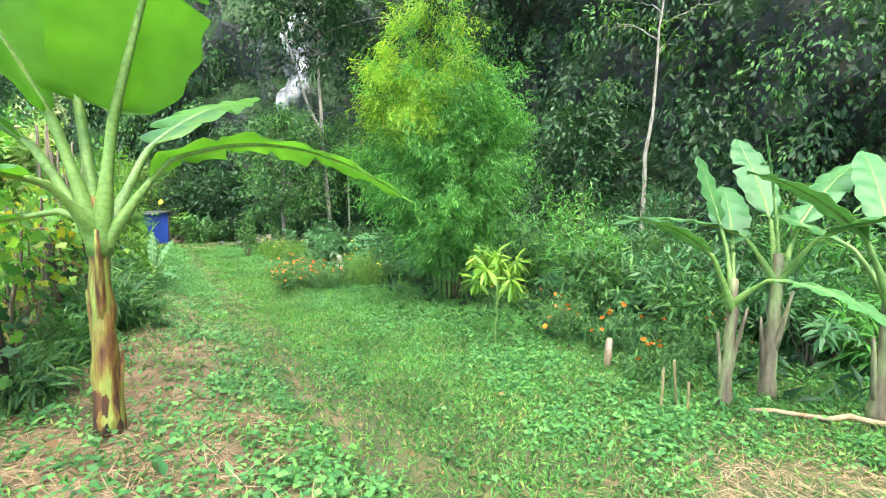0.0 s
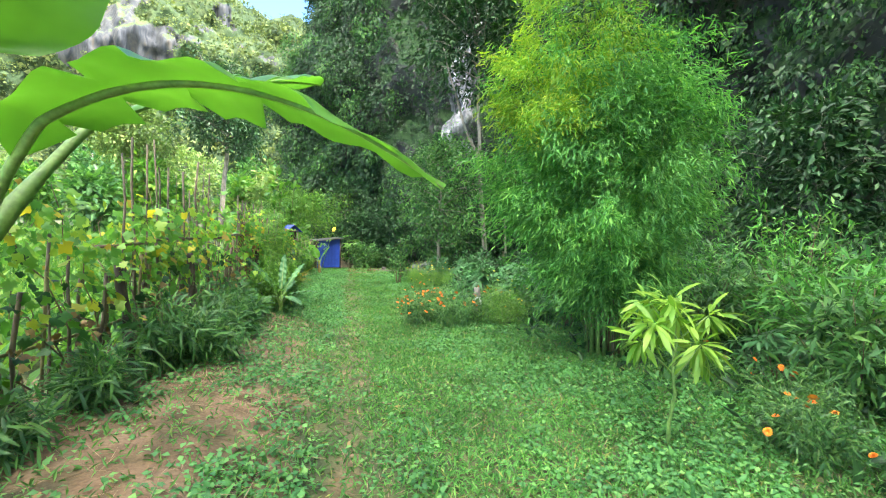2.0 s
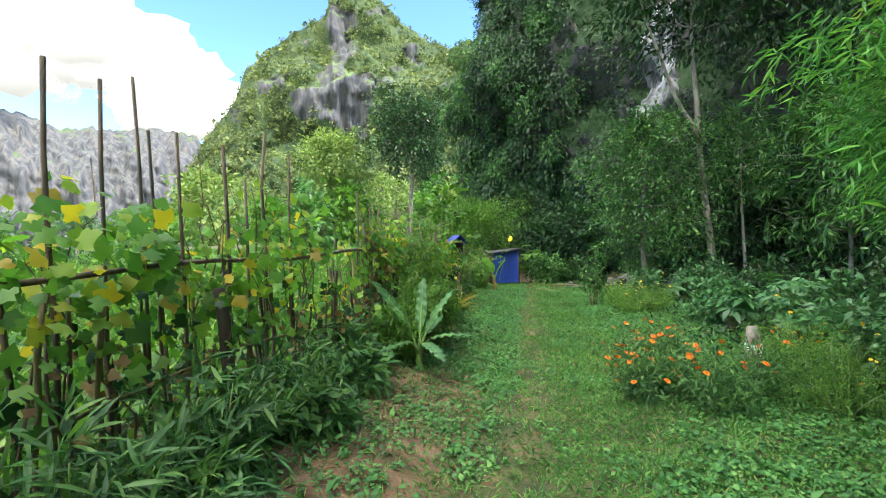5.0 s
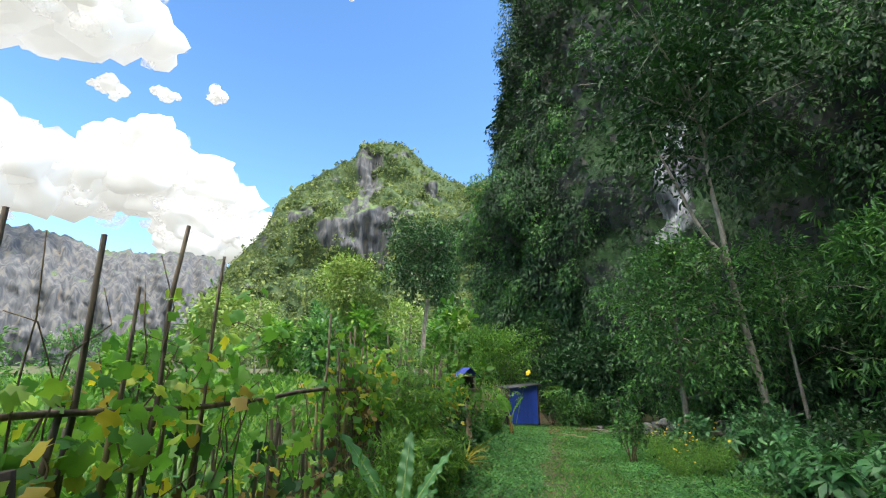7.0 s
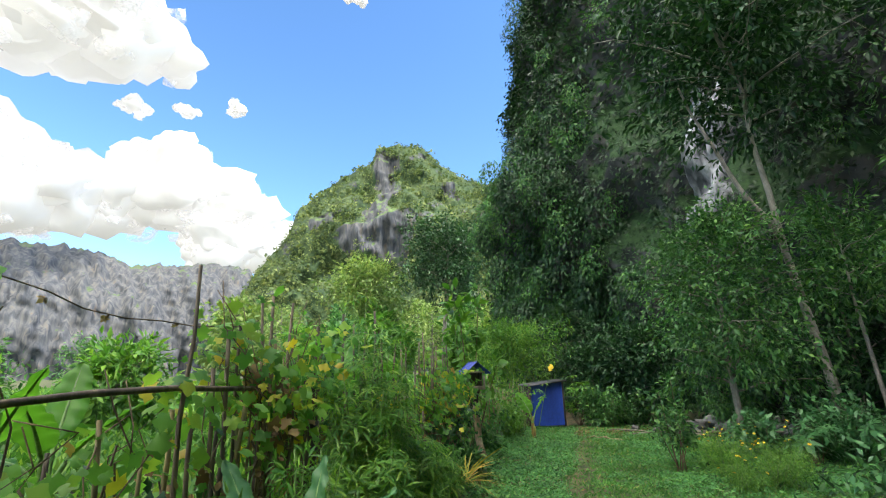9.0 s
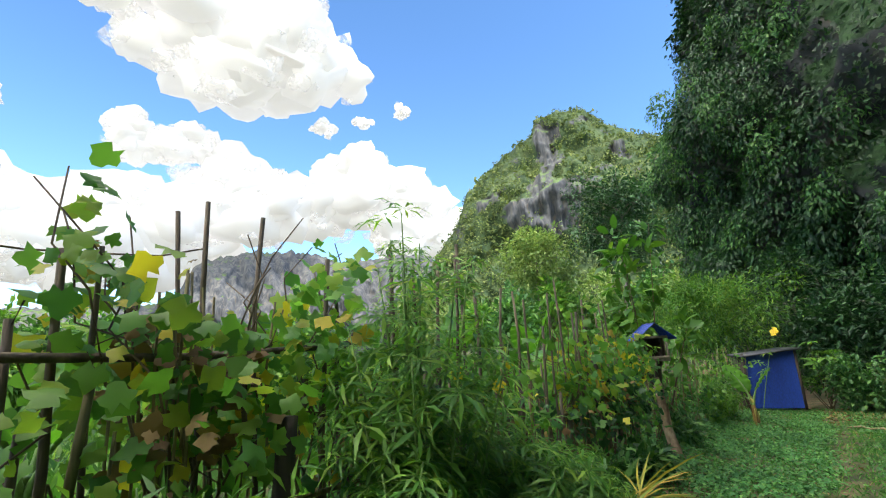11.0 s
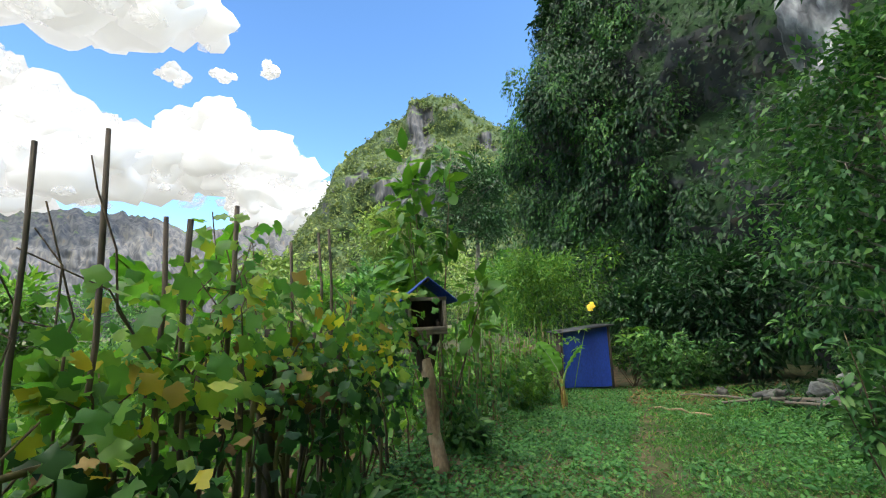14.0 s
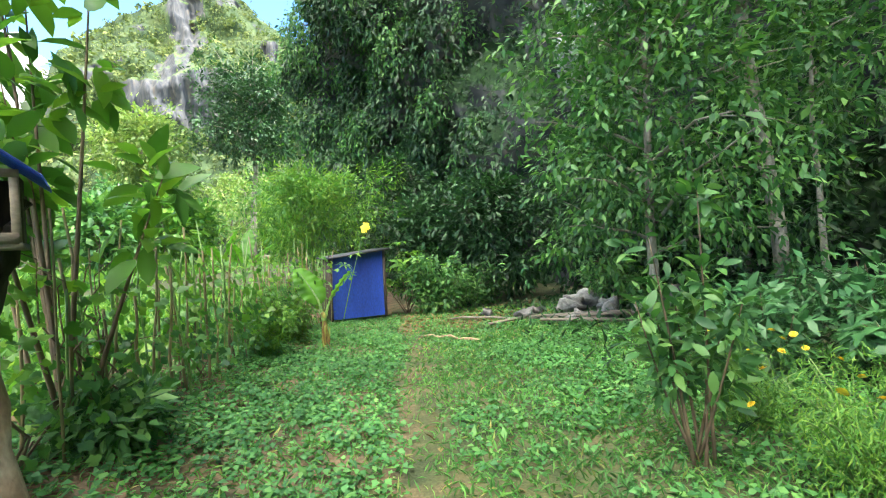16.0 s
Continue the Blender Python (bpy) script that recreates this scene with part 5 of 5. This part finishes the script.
for x, y, h, az in ((-0.6, 12.6, 1.05, 20), (-0.35, 14.3, 1.1, 80), (-1.6, 10.0, 0.7, -30), (-1.0, 9.0, 0.6, 60), (0.2, 22.5, 0.9, 10), (-0.6, 24.0, 1.0, 100)):
    banana("banana_sucker", x, y, h, 0.05, [(az, 70, 1.0, 0.34, 0.1, 0.3, 0, 0), (az + 90, 50, 0.95, 0.36, 0.2, 0.3, 0, 0), (az + 180, 55, 0.95, 0.34, 0.2, 0.3, 0, 0), (az + 270, 35, 0.8, 0.3, 0.3, 0.3, 0, 0)], "young banana plant behind the fence", STEM_GREEN, 1)

# ---- things ----
# feeding house on a crooked post
house = thing("bird_house", (0.74, 15.95, gz(0.74, 15.95)), "small wooden bird house with blue corrugated roof on a crooked post", "bird house")
V, F = tube(bend((0.08, -0.12, -0.1), (0.0, 0.02, 0.85), 8, 0, 0.012), np.array([0.1, 0.085, 0.075, 0.07, 0.07, 0.068, 0.07, 0.075]), 12)
mesh_ob("post", V, F, BARK_POST, house, "peeling reddish bark post", True)
for e, nm in (((0.2, 0.12, 1.3), "fork"), ((-0.16, 0.0, 1.12), "fork")):
    V, F = tube(bend((0.0, 0.0, 0.78), e, 6, -0.05, 0.01), np.linspace(0.06, 0.035, 6), 9)
    mesh_ob(nm, V, F, DARK_WOOD, house, smooth=True)
mesh_ob("floor", *box((0, 0, 1.1), (0.42, 0.36, 0.025)), GREY_WOOD, house)
mesh_ob("back_wall", *box((0, 0.17, 1.25), (0.38, 0.018, 0.28)), DARK_WOOD, house)
for sx in (-1, 1):
    mesh_ob("side_wall", *box((0.19 * sx, 0.06, 1.25), (0.018, 0.2, 0.28)), DARK_WOOD, house)
    mesh_ob("corner_post", *box((0.19 * sx, -0.16, 1.25), (0.035, 0.035, 0.29)), GREY_WOOD, house)
mesh_ob("sill", *box((0, -0.17, 1.13), (0.40, 0.025, 0.045)), GREY_WOOD, house)
mesh_ob("lintel", *box((0, -0.17, 1.385), (0.42, 0.03, 0.03)), GREY_WOOD, house)
for sx in (-1, 1):
    q, w = np.meshgrid(np.linspace(0, 1, 8), np.linspace(-0.29, 0.27, 90))
    top = np.stack([sx * (0.0 + 0.31 * q), w, 1.56 - 0.2 * q + 0.007 * np.sin(w * 150)], -1).reshape(-1, 3)
    bot = top - [0, 0, 0.006]
    n_, m_ = q.shape
    i, j = np.meshgrid(np.arange(n_ - 1), np.arange(m_ - 1), indexing="ij")
    fq = np.stack([i * m_ + j, i * m_ + j + 1, (i + 1) * m_ + j + 1, (i + 1) * m_ + j], -1).reshape(-1, 4)
    mesh_ob("roof_sheet", np.concatenate([top, bot]), np.concatenate([fq, fq[:, ::-1] + len(top)]), BLUE, house, "blue corrugated metal roof sheet")
mesh_ob("ridge_board", *box((0, -0.01, 1.545), (0.03, 0.54, 0.03)), DARK_WOOD, house)
house.matrix_basis = house.matrix_basis @ pose(0, 0, 0, 0, 0, 28) @ Matrix.Diagonal((0.85, 0.85, 1.08, 1.0))

# clump of dry orange grass, and a shoot with one yellow leaf
dry = thing("dry_grass_clump", (0.98, 12.8, gz(0.98, 12.8)), "clump of long grass blades turned orange and yellow", "grass clump")
a = rng.uniform(0, 2 * np.pi, 46)
V, F = full_leaves(rng.normal(0, 0.05, (46, 3)) * [1, 1, 0] + [0, 0, 0.25], np.stack([np.cos(a), np.sin(a), rng.uniform(0.2, 1.4, 46)], -1), rng.uniform(0.35, 0.65, 46), 0.018, droop=0.6)
mesh_ob("blades", V, F, leaf_mat("grass_orange", [(0, (0.16, 0.26, 0.04)), (0.5, (0.4, 0.34, 0.06)), (1, (0.6, 0.24, 0.05))], 0.3), dry)
shoot = thing("papaya_shoot", (1.9, 22.75, gz(1.9, 22.75)), "leaning papaya shoot with one yellow leaf", "sapling")
V, F = tube(bend((0, 0, 0), (0.55, -0.05, 1.96), 8, 0.1), np.linspace(0.012, 0.004, 8), 6)
mesh_ob("stem", V, F, STEM_GREEN, shoot, smooth=True)
V, F = lobed(np.array([[0.55, -0.06, 1.95], [0.53, -0.12, 1.88]]), np.array([[0.2, -1, 0.5], [0.1, -1, 0.2]]), 0.11)
mesh_ob("yellow_leaf", V, F, YELLOW, shoot, "wilted yellow leaf")
V, F = palmate(np.array([[0.2, 0, 1.0], [0.3, 0.1, 1.4], [0.1, -0.1, 1.2], [0.4, 0, 1.7]]), rng.normal(0, 0.3, (4, 3)) + [0, -0.4, 1], 0.28)
mesh_ob("foliage", V, F, LEAF_LIGHT, shoot)

# blue outhouse
hut = thing("outhouse", (1.7, 23.2, gz(2.2, 23.2) + 0.05), "low dark shed with blue metal front and flat roof", "shed", turn=13)
V, F = [], []
q, w = np.meshgrid(np.linspace(0, 1.1, 70), np.linspace(0.02, 1, 6))
front = np.stack([q, 0.0015 * np.sin(q * 40), w * (1.28 + 0.12 * q)], -1).reshape(-1, 3)
n_, m_ = q.shape
i, j = np.meshgrid(np.arange(n_ - 1), np.arange(m_ - 1), indexing="ij")
fq = np.stack([i * m_ + j, i * m_ + j + 1, (i + 1) * m_ + j + 1, (i + 1) * m_ + j], -1).reshape(-1, 4)
mesh_ob("front_sheet", np.concatenate([front, front + [0, 0.015, 0]]), np.concatenate([fq, fq[:, ::-1] + len(front)]), BLUE, hut, "ribbed blue metal sheet", True)
for nm, c, s in (("side_wall", (-0.02, 0.62, 0.62), (0.03, 1.2, 1.24)), ("side_wall", (1.12, 0.62, 0.67), (0.03, 1.2, 1.34)), ("back_wall", (0.55, 1.23, 0.64), (1.17, 0.03, 1.28))):
    mesh_ob(nm, *box(c, s), DARK_WOOD, hut)
for c in ((-0.02, -0.02, 0.68), (1.12, -0.02, 0.72)):
    mesh_ob("corner_post", *box(c, (0.05, 0.05, c[2] * 2)), DARK_WOOD, hut)
V, F = box((0.55, 0.55, 1.37), (1.34, 1.5, 0.035))
V[:, 2] += (V[:, 0] - 0.55) * 0.11
mesh_ob("roof", V, F, IRON, hut, "dark flat roof sheet")

# white-washed stump, stake, sticks, planks, rocks
stump = thing("tree_stump", (4.6, 9.7, gz(4.6, 9.7)), "short tree stump with a white lime-washed band", "stump")
V, F = tube(bend((0, 0, -0.05), (-0.02, 0, 0.55), 7, 0, 0.008), np.array([0.1, 0.085, 0.08, 0.08, 0.075, 0.07, 0.05]), 12)
mesh_ob("trunk", V, F, BARK, stump, smooth=True)
V, F = tube([(0, 0, 0.2), (0, 0, 0.27), (-0.01, 0, 0.36)], [0.089, 0.087, 0.084], 12)
mesh_ob("white_band", V, F, WHITE_PAINT, stump, "flaking white paint band", True)
stake = mesh_ob("garden_stake", *tube([(0, 0, -0.1), (0, 0, 0.12), (0.01, 0, 0.26), (0.01, 0.0, 0.3)], [0.04, 0.036, 0.036, 0.025], 10), BARK_POST, smooth=True)
stake.location = (4.15, 2.45, gz(4.15, 2.45))
tagged(stake, "short pale wooden stake among marigolds", "stake")
for x, y, lx, h in ((3.55, 1.6, 0.05, 0.36), (3.72, 1.55, -0.06, 0.42), (3.68, 1.45, 0.04, 0.25)):
    o = mesh_ob("dry_stick", *tube(bend((0, 0, -0.05), (lx, 0.03, h), 4), 0.011, 6), POLE_CANE, smooth=True)
    o.location = (x, y, gz(x, y))
    tagged(o, "thin dry cane stick stuck in the soil", "stick", "sticks in the bed")
for k, (x, y, s) in enumerate([(5.0, 21.9, 0.2), (5.3, 22.2, 0.15), (5.75, 21.3, 0.17), (6.2, 21.0, 0.24), (6.0, 22.0, 0.3), (6.6, 21.7, 0.26), (6.5, 22.5, 0.34), (5.5, 21.0, 0.13), (7.2, 21.4, 0.22), (7.8, 20.6, 0.28), (8.3, 20.0, 0.33), (8.9, 19.3, 0.3), (9.5, 18.8, 0.26), (7.2, 22.6, 0.4), (8.0, 21.8, 0.35), (4.4, 22.6, 0.14), (10.2, 18.2, 0.3)]):
    V, F = blob((s * 1.0, s * 0.8, s * 0.7), k + 2, 0.5, 3)
    o = mesh_ob("limestone_rock", V, F, ROCK)
    o.matrix_basis = pose(x + 0.4, y, gz(x + 0.4, y) + s * 0.25, 0, 0, k * 53)
    tagged(o, "grey limestone boulder lying under the trees", "rock", "rocks below the cliff")
for k, (x, y, ln, w, a, zz) in enumerate([(5.6, 20.7, 1.5, 0.14, 160, 0.06), (5.75, 20.9, 1.4, 0.16, 150, 0.12), (5.4, 21.2, 1.2, 0.12, 172, 0.1), (6.0, 20.6, 1.0, 0.13, 140, 0.05), (4.6, 21.5, 1.1, 0.1, 20, 0.05), (6.9, 20.6, 1.2, 0.15, 165, 0.14)]):
    V, F = box((0, 0, 0), (ln, w, 0.035))
    V = V + rng.normal(0, 0.012, V.shape)
    o = mesh_ob("old_plank", V, F, GREY_WOOD)
    o.matrix_basis = pose(x + 0.4, y, gz(x + 0.4, y) + zz, rng.normal(0, 4), rng.normal(0, 3), a)
    tagged(o, "weathered grey plank lying on the rubble", "plank", "planks on the rubble")
for k, (x, y, ln, a) in enumerate([(4.7, 21.9, 1.7, 150), (3.6, 20.4, 1.0, 140), (4.4, 0.75, 1.0, 130)]):
    o = mesh_ob("fallen_branch", *tube(bend((-ln / 2, 0, 0.03), (ln / 2, 0, 0.03), 7, 0.02, 0.012), np.linspace(0.026, 0.014, 7), 8), STRAW if k else BARK, smooth=True)
    o.matrix_basis = pose(x, y, gz(x, y), 0, 0, a)
    tagged(o, "fallen dry branch lying on the grass", "branch")

# ---- small ground cover ----


def scatter(n, x0, x1, y0, y1):
    return rng.uniform(x0, x1, n), rng.uniform(y0, y1, n)


def cover(name, n, area, test, L, ratio, mat, label, category, rise, droop=0.3, up=None):
    x, y = scatter(n, *area)
    keep = rng.random(n) < test(x, y)
    x, y = x[keep], y[keep]
    P = np.stack([x, y, ground_z(x, y)], -1)
    D = rng.normal(0, 1, P.shape) * [1, 1, 0.1] + [0, 0, rise]
    Ls = rng.uniform(0.6, 1.25, len(x)) * L
    V, F = leaf_arrays(P + [0, 0, 0.002], D, Ls, Ls * ratio, droop=droop, flat=ratio < 0.35 or L > 0.5)
    return tagged(mesh_ob(name, V, F, mat), label, category, kind="stuff")


def d_path(x, y):
    return x - (1.2 + 0.09 * y) + 0.16 * wobble(x, y, 6, 1.1) + 0.08 * wobble(x, y, 9, 3.5)


def lawn(x, y):
    d = d_path(x, y)
    worn = np.exp(-((d + 0.05) / 0.33) ** 2) * 0.7
    left = np.clip(-(d + 0.1) * 1.6, 0, 1)
    patch = 0.5 + 0.5 * wobble(x, y, 2, 1.6)
    return np.clip((1 - worn) * (1 - left * np.where(y > 9.5, 0.45, 0.85)) * (0.7 + patch * 0.5) * (1 - 0.9 * bald(x, y)), 0, 1)


def bald(x, y):
    """Bare soil round the banana plants at the bed and in scattered worn spots."""
    spot = np.exp(-((x - 3.2) / 0.9) ** 2 - ((y - 0.6) / 0.6) ** 2) + np.clip(wobble(x, y, 12, 0.9) * 1.5 - 0.75, 0, 1) * 0.9 + 0.9 * np.exp(-((x - 5.2) / 2.4) ** 2 - ((y - 22.3) / 1.3) ** 2)
    return np.clip(spot + 0.25 * wobble(x, y, 4, 4.0), 0, 1)


def weeds(x, y):
    d = d_path(x, y)
    patch = wobble(x, y, 5, 1.9) + 0.5 * wobble(x, y, 8, 5)
    side = np.where(d > 1.2, 0.55, np.where(d < -0.15, np.where(y > 9, 0.75, 0.42), 0.15))
    return np.clip(side + 0.55 * patch, 0, 1) * np.where(np.abs(d) < 0.2, 0.3, 1) * (1 - 0.85 * bald(x, y))


def bed(x, y):
    d = d_path(x, y)
    return np.clip(np.clip(-(d + 0.25) * 2.2, 0, 1) + bald(x, y) * (x > 1.5), 0, 1) * np.clip(0.4 + wobble(x, y, 3, 1.4), 0, 1) * np.where(x < -0.8, 0, 1)


cover("lawn_grass", 230000, (-0.6, 6.5, -0.6, 12), lawn, 0.065, 0.17, GRASS, "short green mown grass", "grass", 1.1)
cover("lawn_grass", 110000, (0.2, 7.5, 12, 24), lawn, 0.075, 0.16, GRASS, "short green grass towards the shed", "grass", 1.1)


def rosettes(n, area, L, label, per=6):
    """Low leafy plants: leaves held level on short stalks round each root, in drifts with gaps."""
    x, y = scatter(n, *area)
    keep = rng.random(n) < weeds(x, y) ** 1.3
    x, y = x[keep], y[keep]
    size = rng.uniform(0.6, 1.3, len(x))
    C = np.repeat(np.stack([x, y, ground_z(x, y)], -1), per, axis=0)
    q = np.repeat(size, per)
    a = rng.uniform(0, 2 * np.pi, len(C))
    W = np.stack([np.cos(a), np.sin(a), rng.normal(0.1, 0.25, len(C))], -1)
    P = C + W * [1, 1, 0] * (rng.uniform(0.2, 1.0, len(C)) * L * q)[:, None] + np.stack([0 * a, 0 * a, rng.uniform(0.2, 1.5, len(C)) * L * q], -1)
    V, F = leaf_arrays(P, W, L * q, L * q * rng.uniform(0.62, 0.85, len(C)), up=np.array([0, 0, 1.0]) + rng.normal(0, 0.25, P.shape), droop=0.25, wide=0.5)
    return tagged(mesh_ob("ground_weeds", V, F, LEAF_CLOVER), label, "weeds", kind="stuff")


rosettes(34000, (-0.8, 6.4, -0.6, 12), 0.04, "low leafy ground weeds")
rosettes(26000, (0.4, 7.0, 12, 23), 0.047, "low leafy ground weeds near the fence")
cover("tall_weeds", 20000, (-0.8, 6.2, -0.4, 23), lambda x, y: weeds(x, y) ** 2, 0.09, 0.4, LEAF_CLOVER, "taller leafy weeds in the lawn", "weeds", 1.3)
cover("straw_litter", 60000, (-0.9, 4.5, 0.0, 9), bed, 0.19, 0.025, STRAW, "dry straw strewn over bare soil", "straw", 0.06, 0.02)
cover("fallen_leaves", 1100, (-0.5, 7, 0.8, 23), lambda x, y: 0.25 + 0.5 * (np.abs(d_path(x, y)) < 0.6), 0.09, 0.5, LEAF_DRY, "brown fallen leaves on the grass", "leaves", 0.1, 0.1)
cover("leaf_litter", 14000, (2.2, 8.5, 19.8, 24.5), lambda x, y: np.exp(-((x - 5.3) / 2.3) ** 2 - ((y - 22.3) / 1.3) ** 2), 0.1, 0.45, LEAF_DRY, "brown leaf litter between the shed and the rubble", "leaves", 0.12, 0.1)
cover("garden_greens", 60000, (-11, 0.2, 2, 32), lambda x, y: np.where(x < np.interp(y, FY, FX) - 0.25, 0.55 + 0.4 * wobble(x, y, 3, 1.1), 0), 0.3, 0.35, LEAF_CROP, "bright green garden crop behind the fence", "crop", 2.2)
cover("field_greens", 30000, (-70, -8, -5, 90), lambda x, y: 0.5 + 0.4 * wobble(x, y, 3, 0.3), 0.9, 0.4, LEAF_CROP, "sunlit green field crop", "crop", 1.8)
cover("bank_weeds", 40000, (4.4, 14, -1, 25), lambda x, y: np.clip((x - 4.4) * 0.5, 0, 1) * (0.6 + 0.4 * wobble(x, y, 2, 1.2)) * np.where((y > 12) & (x < 7.5), 0.35, 1), 0.22, 0.3, LEAF_DARK, "dense green undergrowth on the bank", "undergrowth", 1.2)
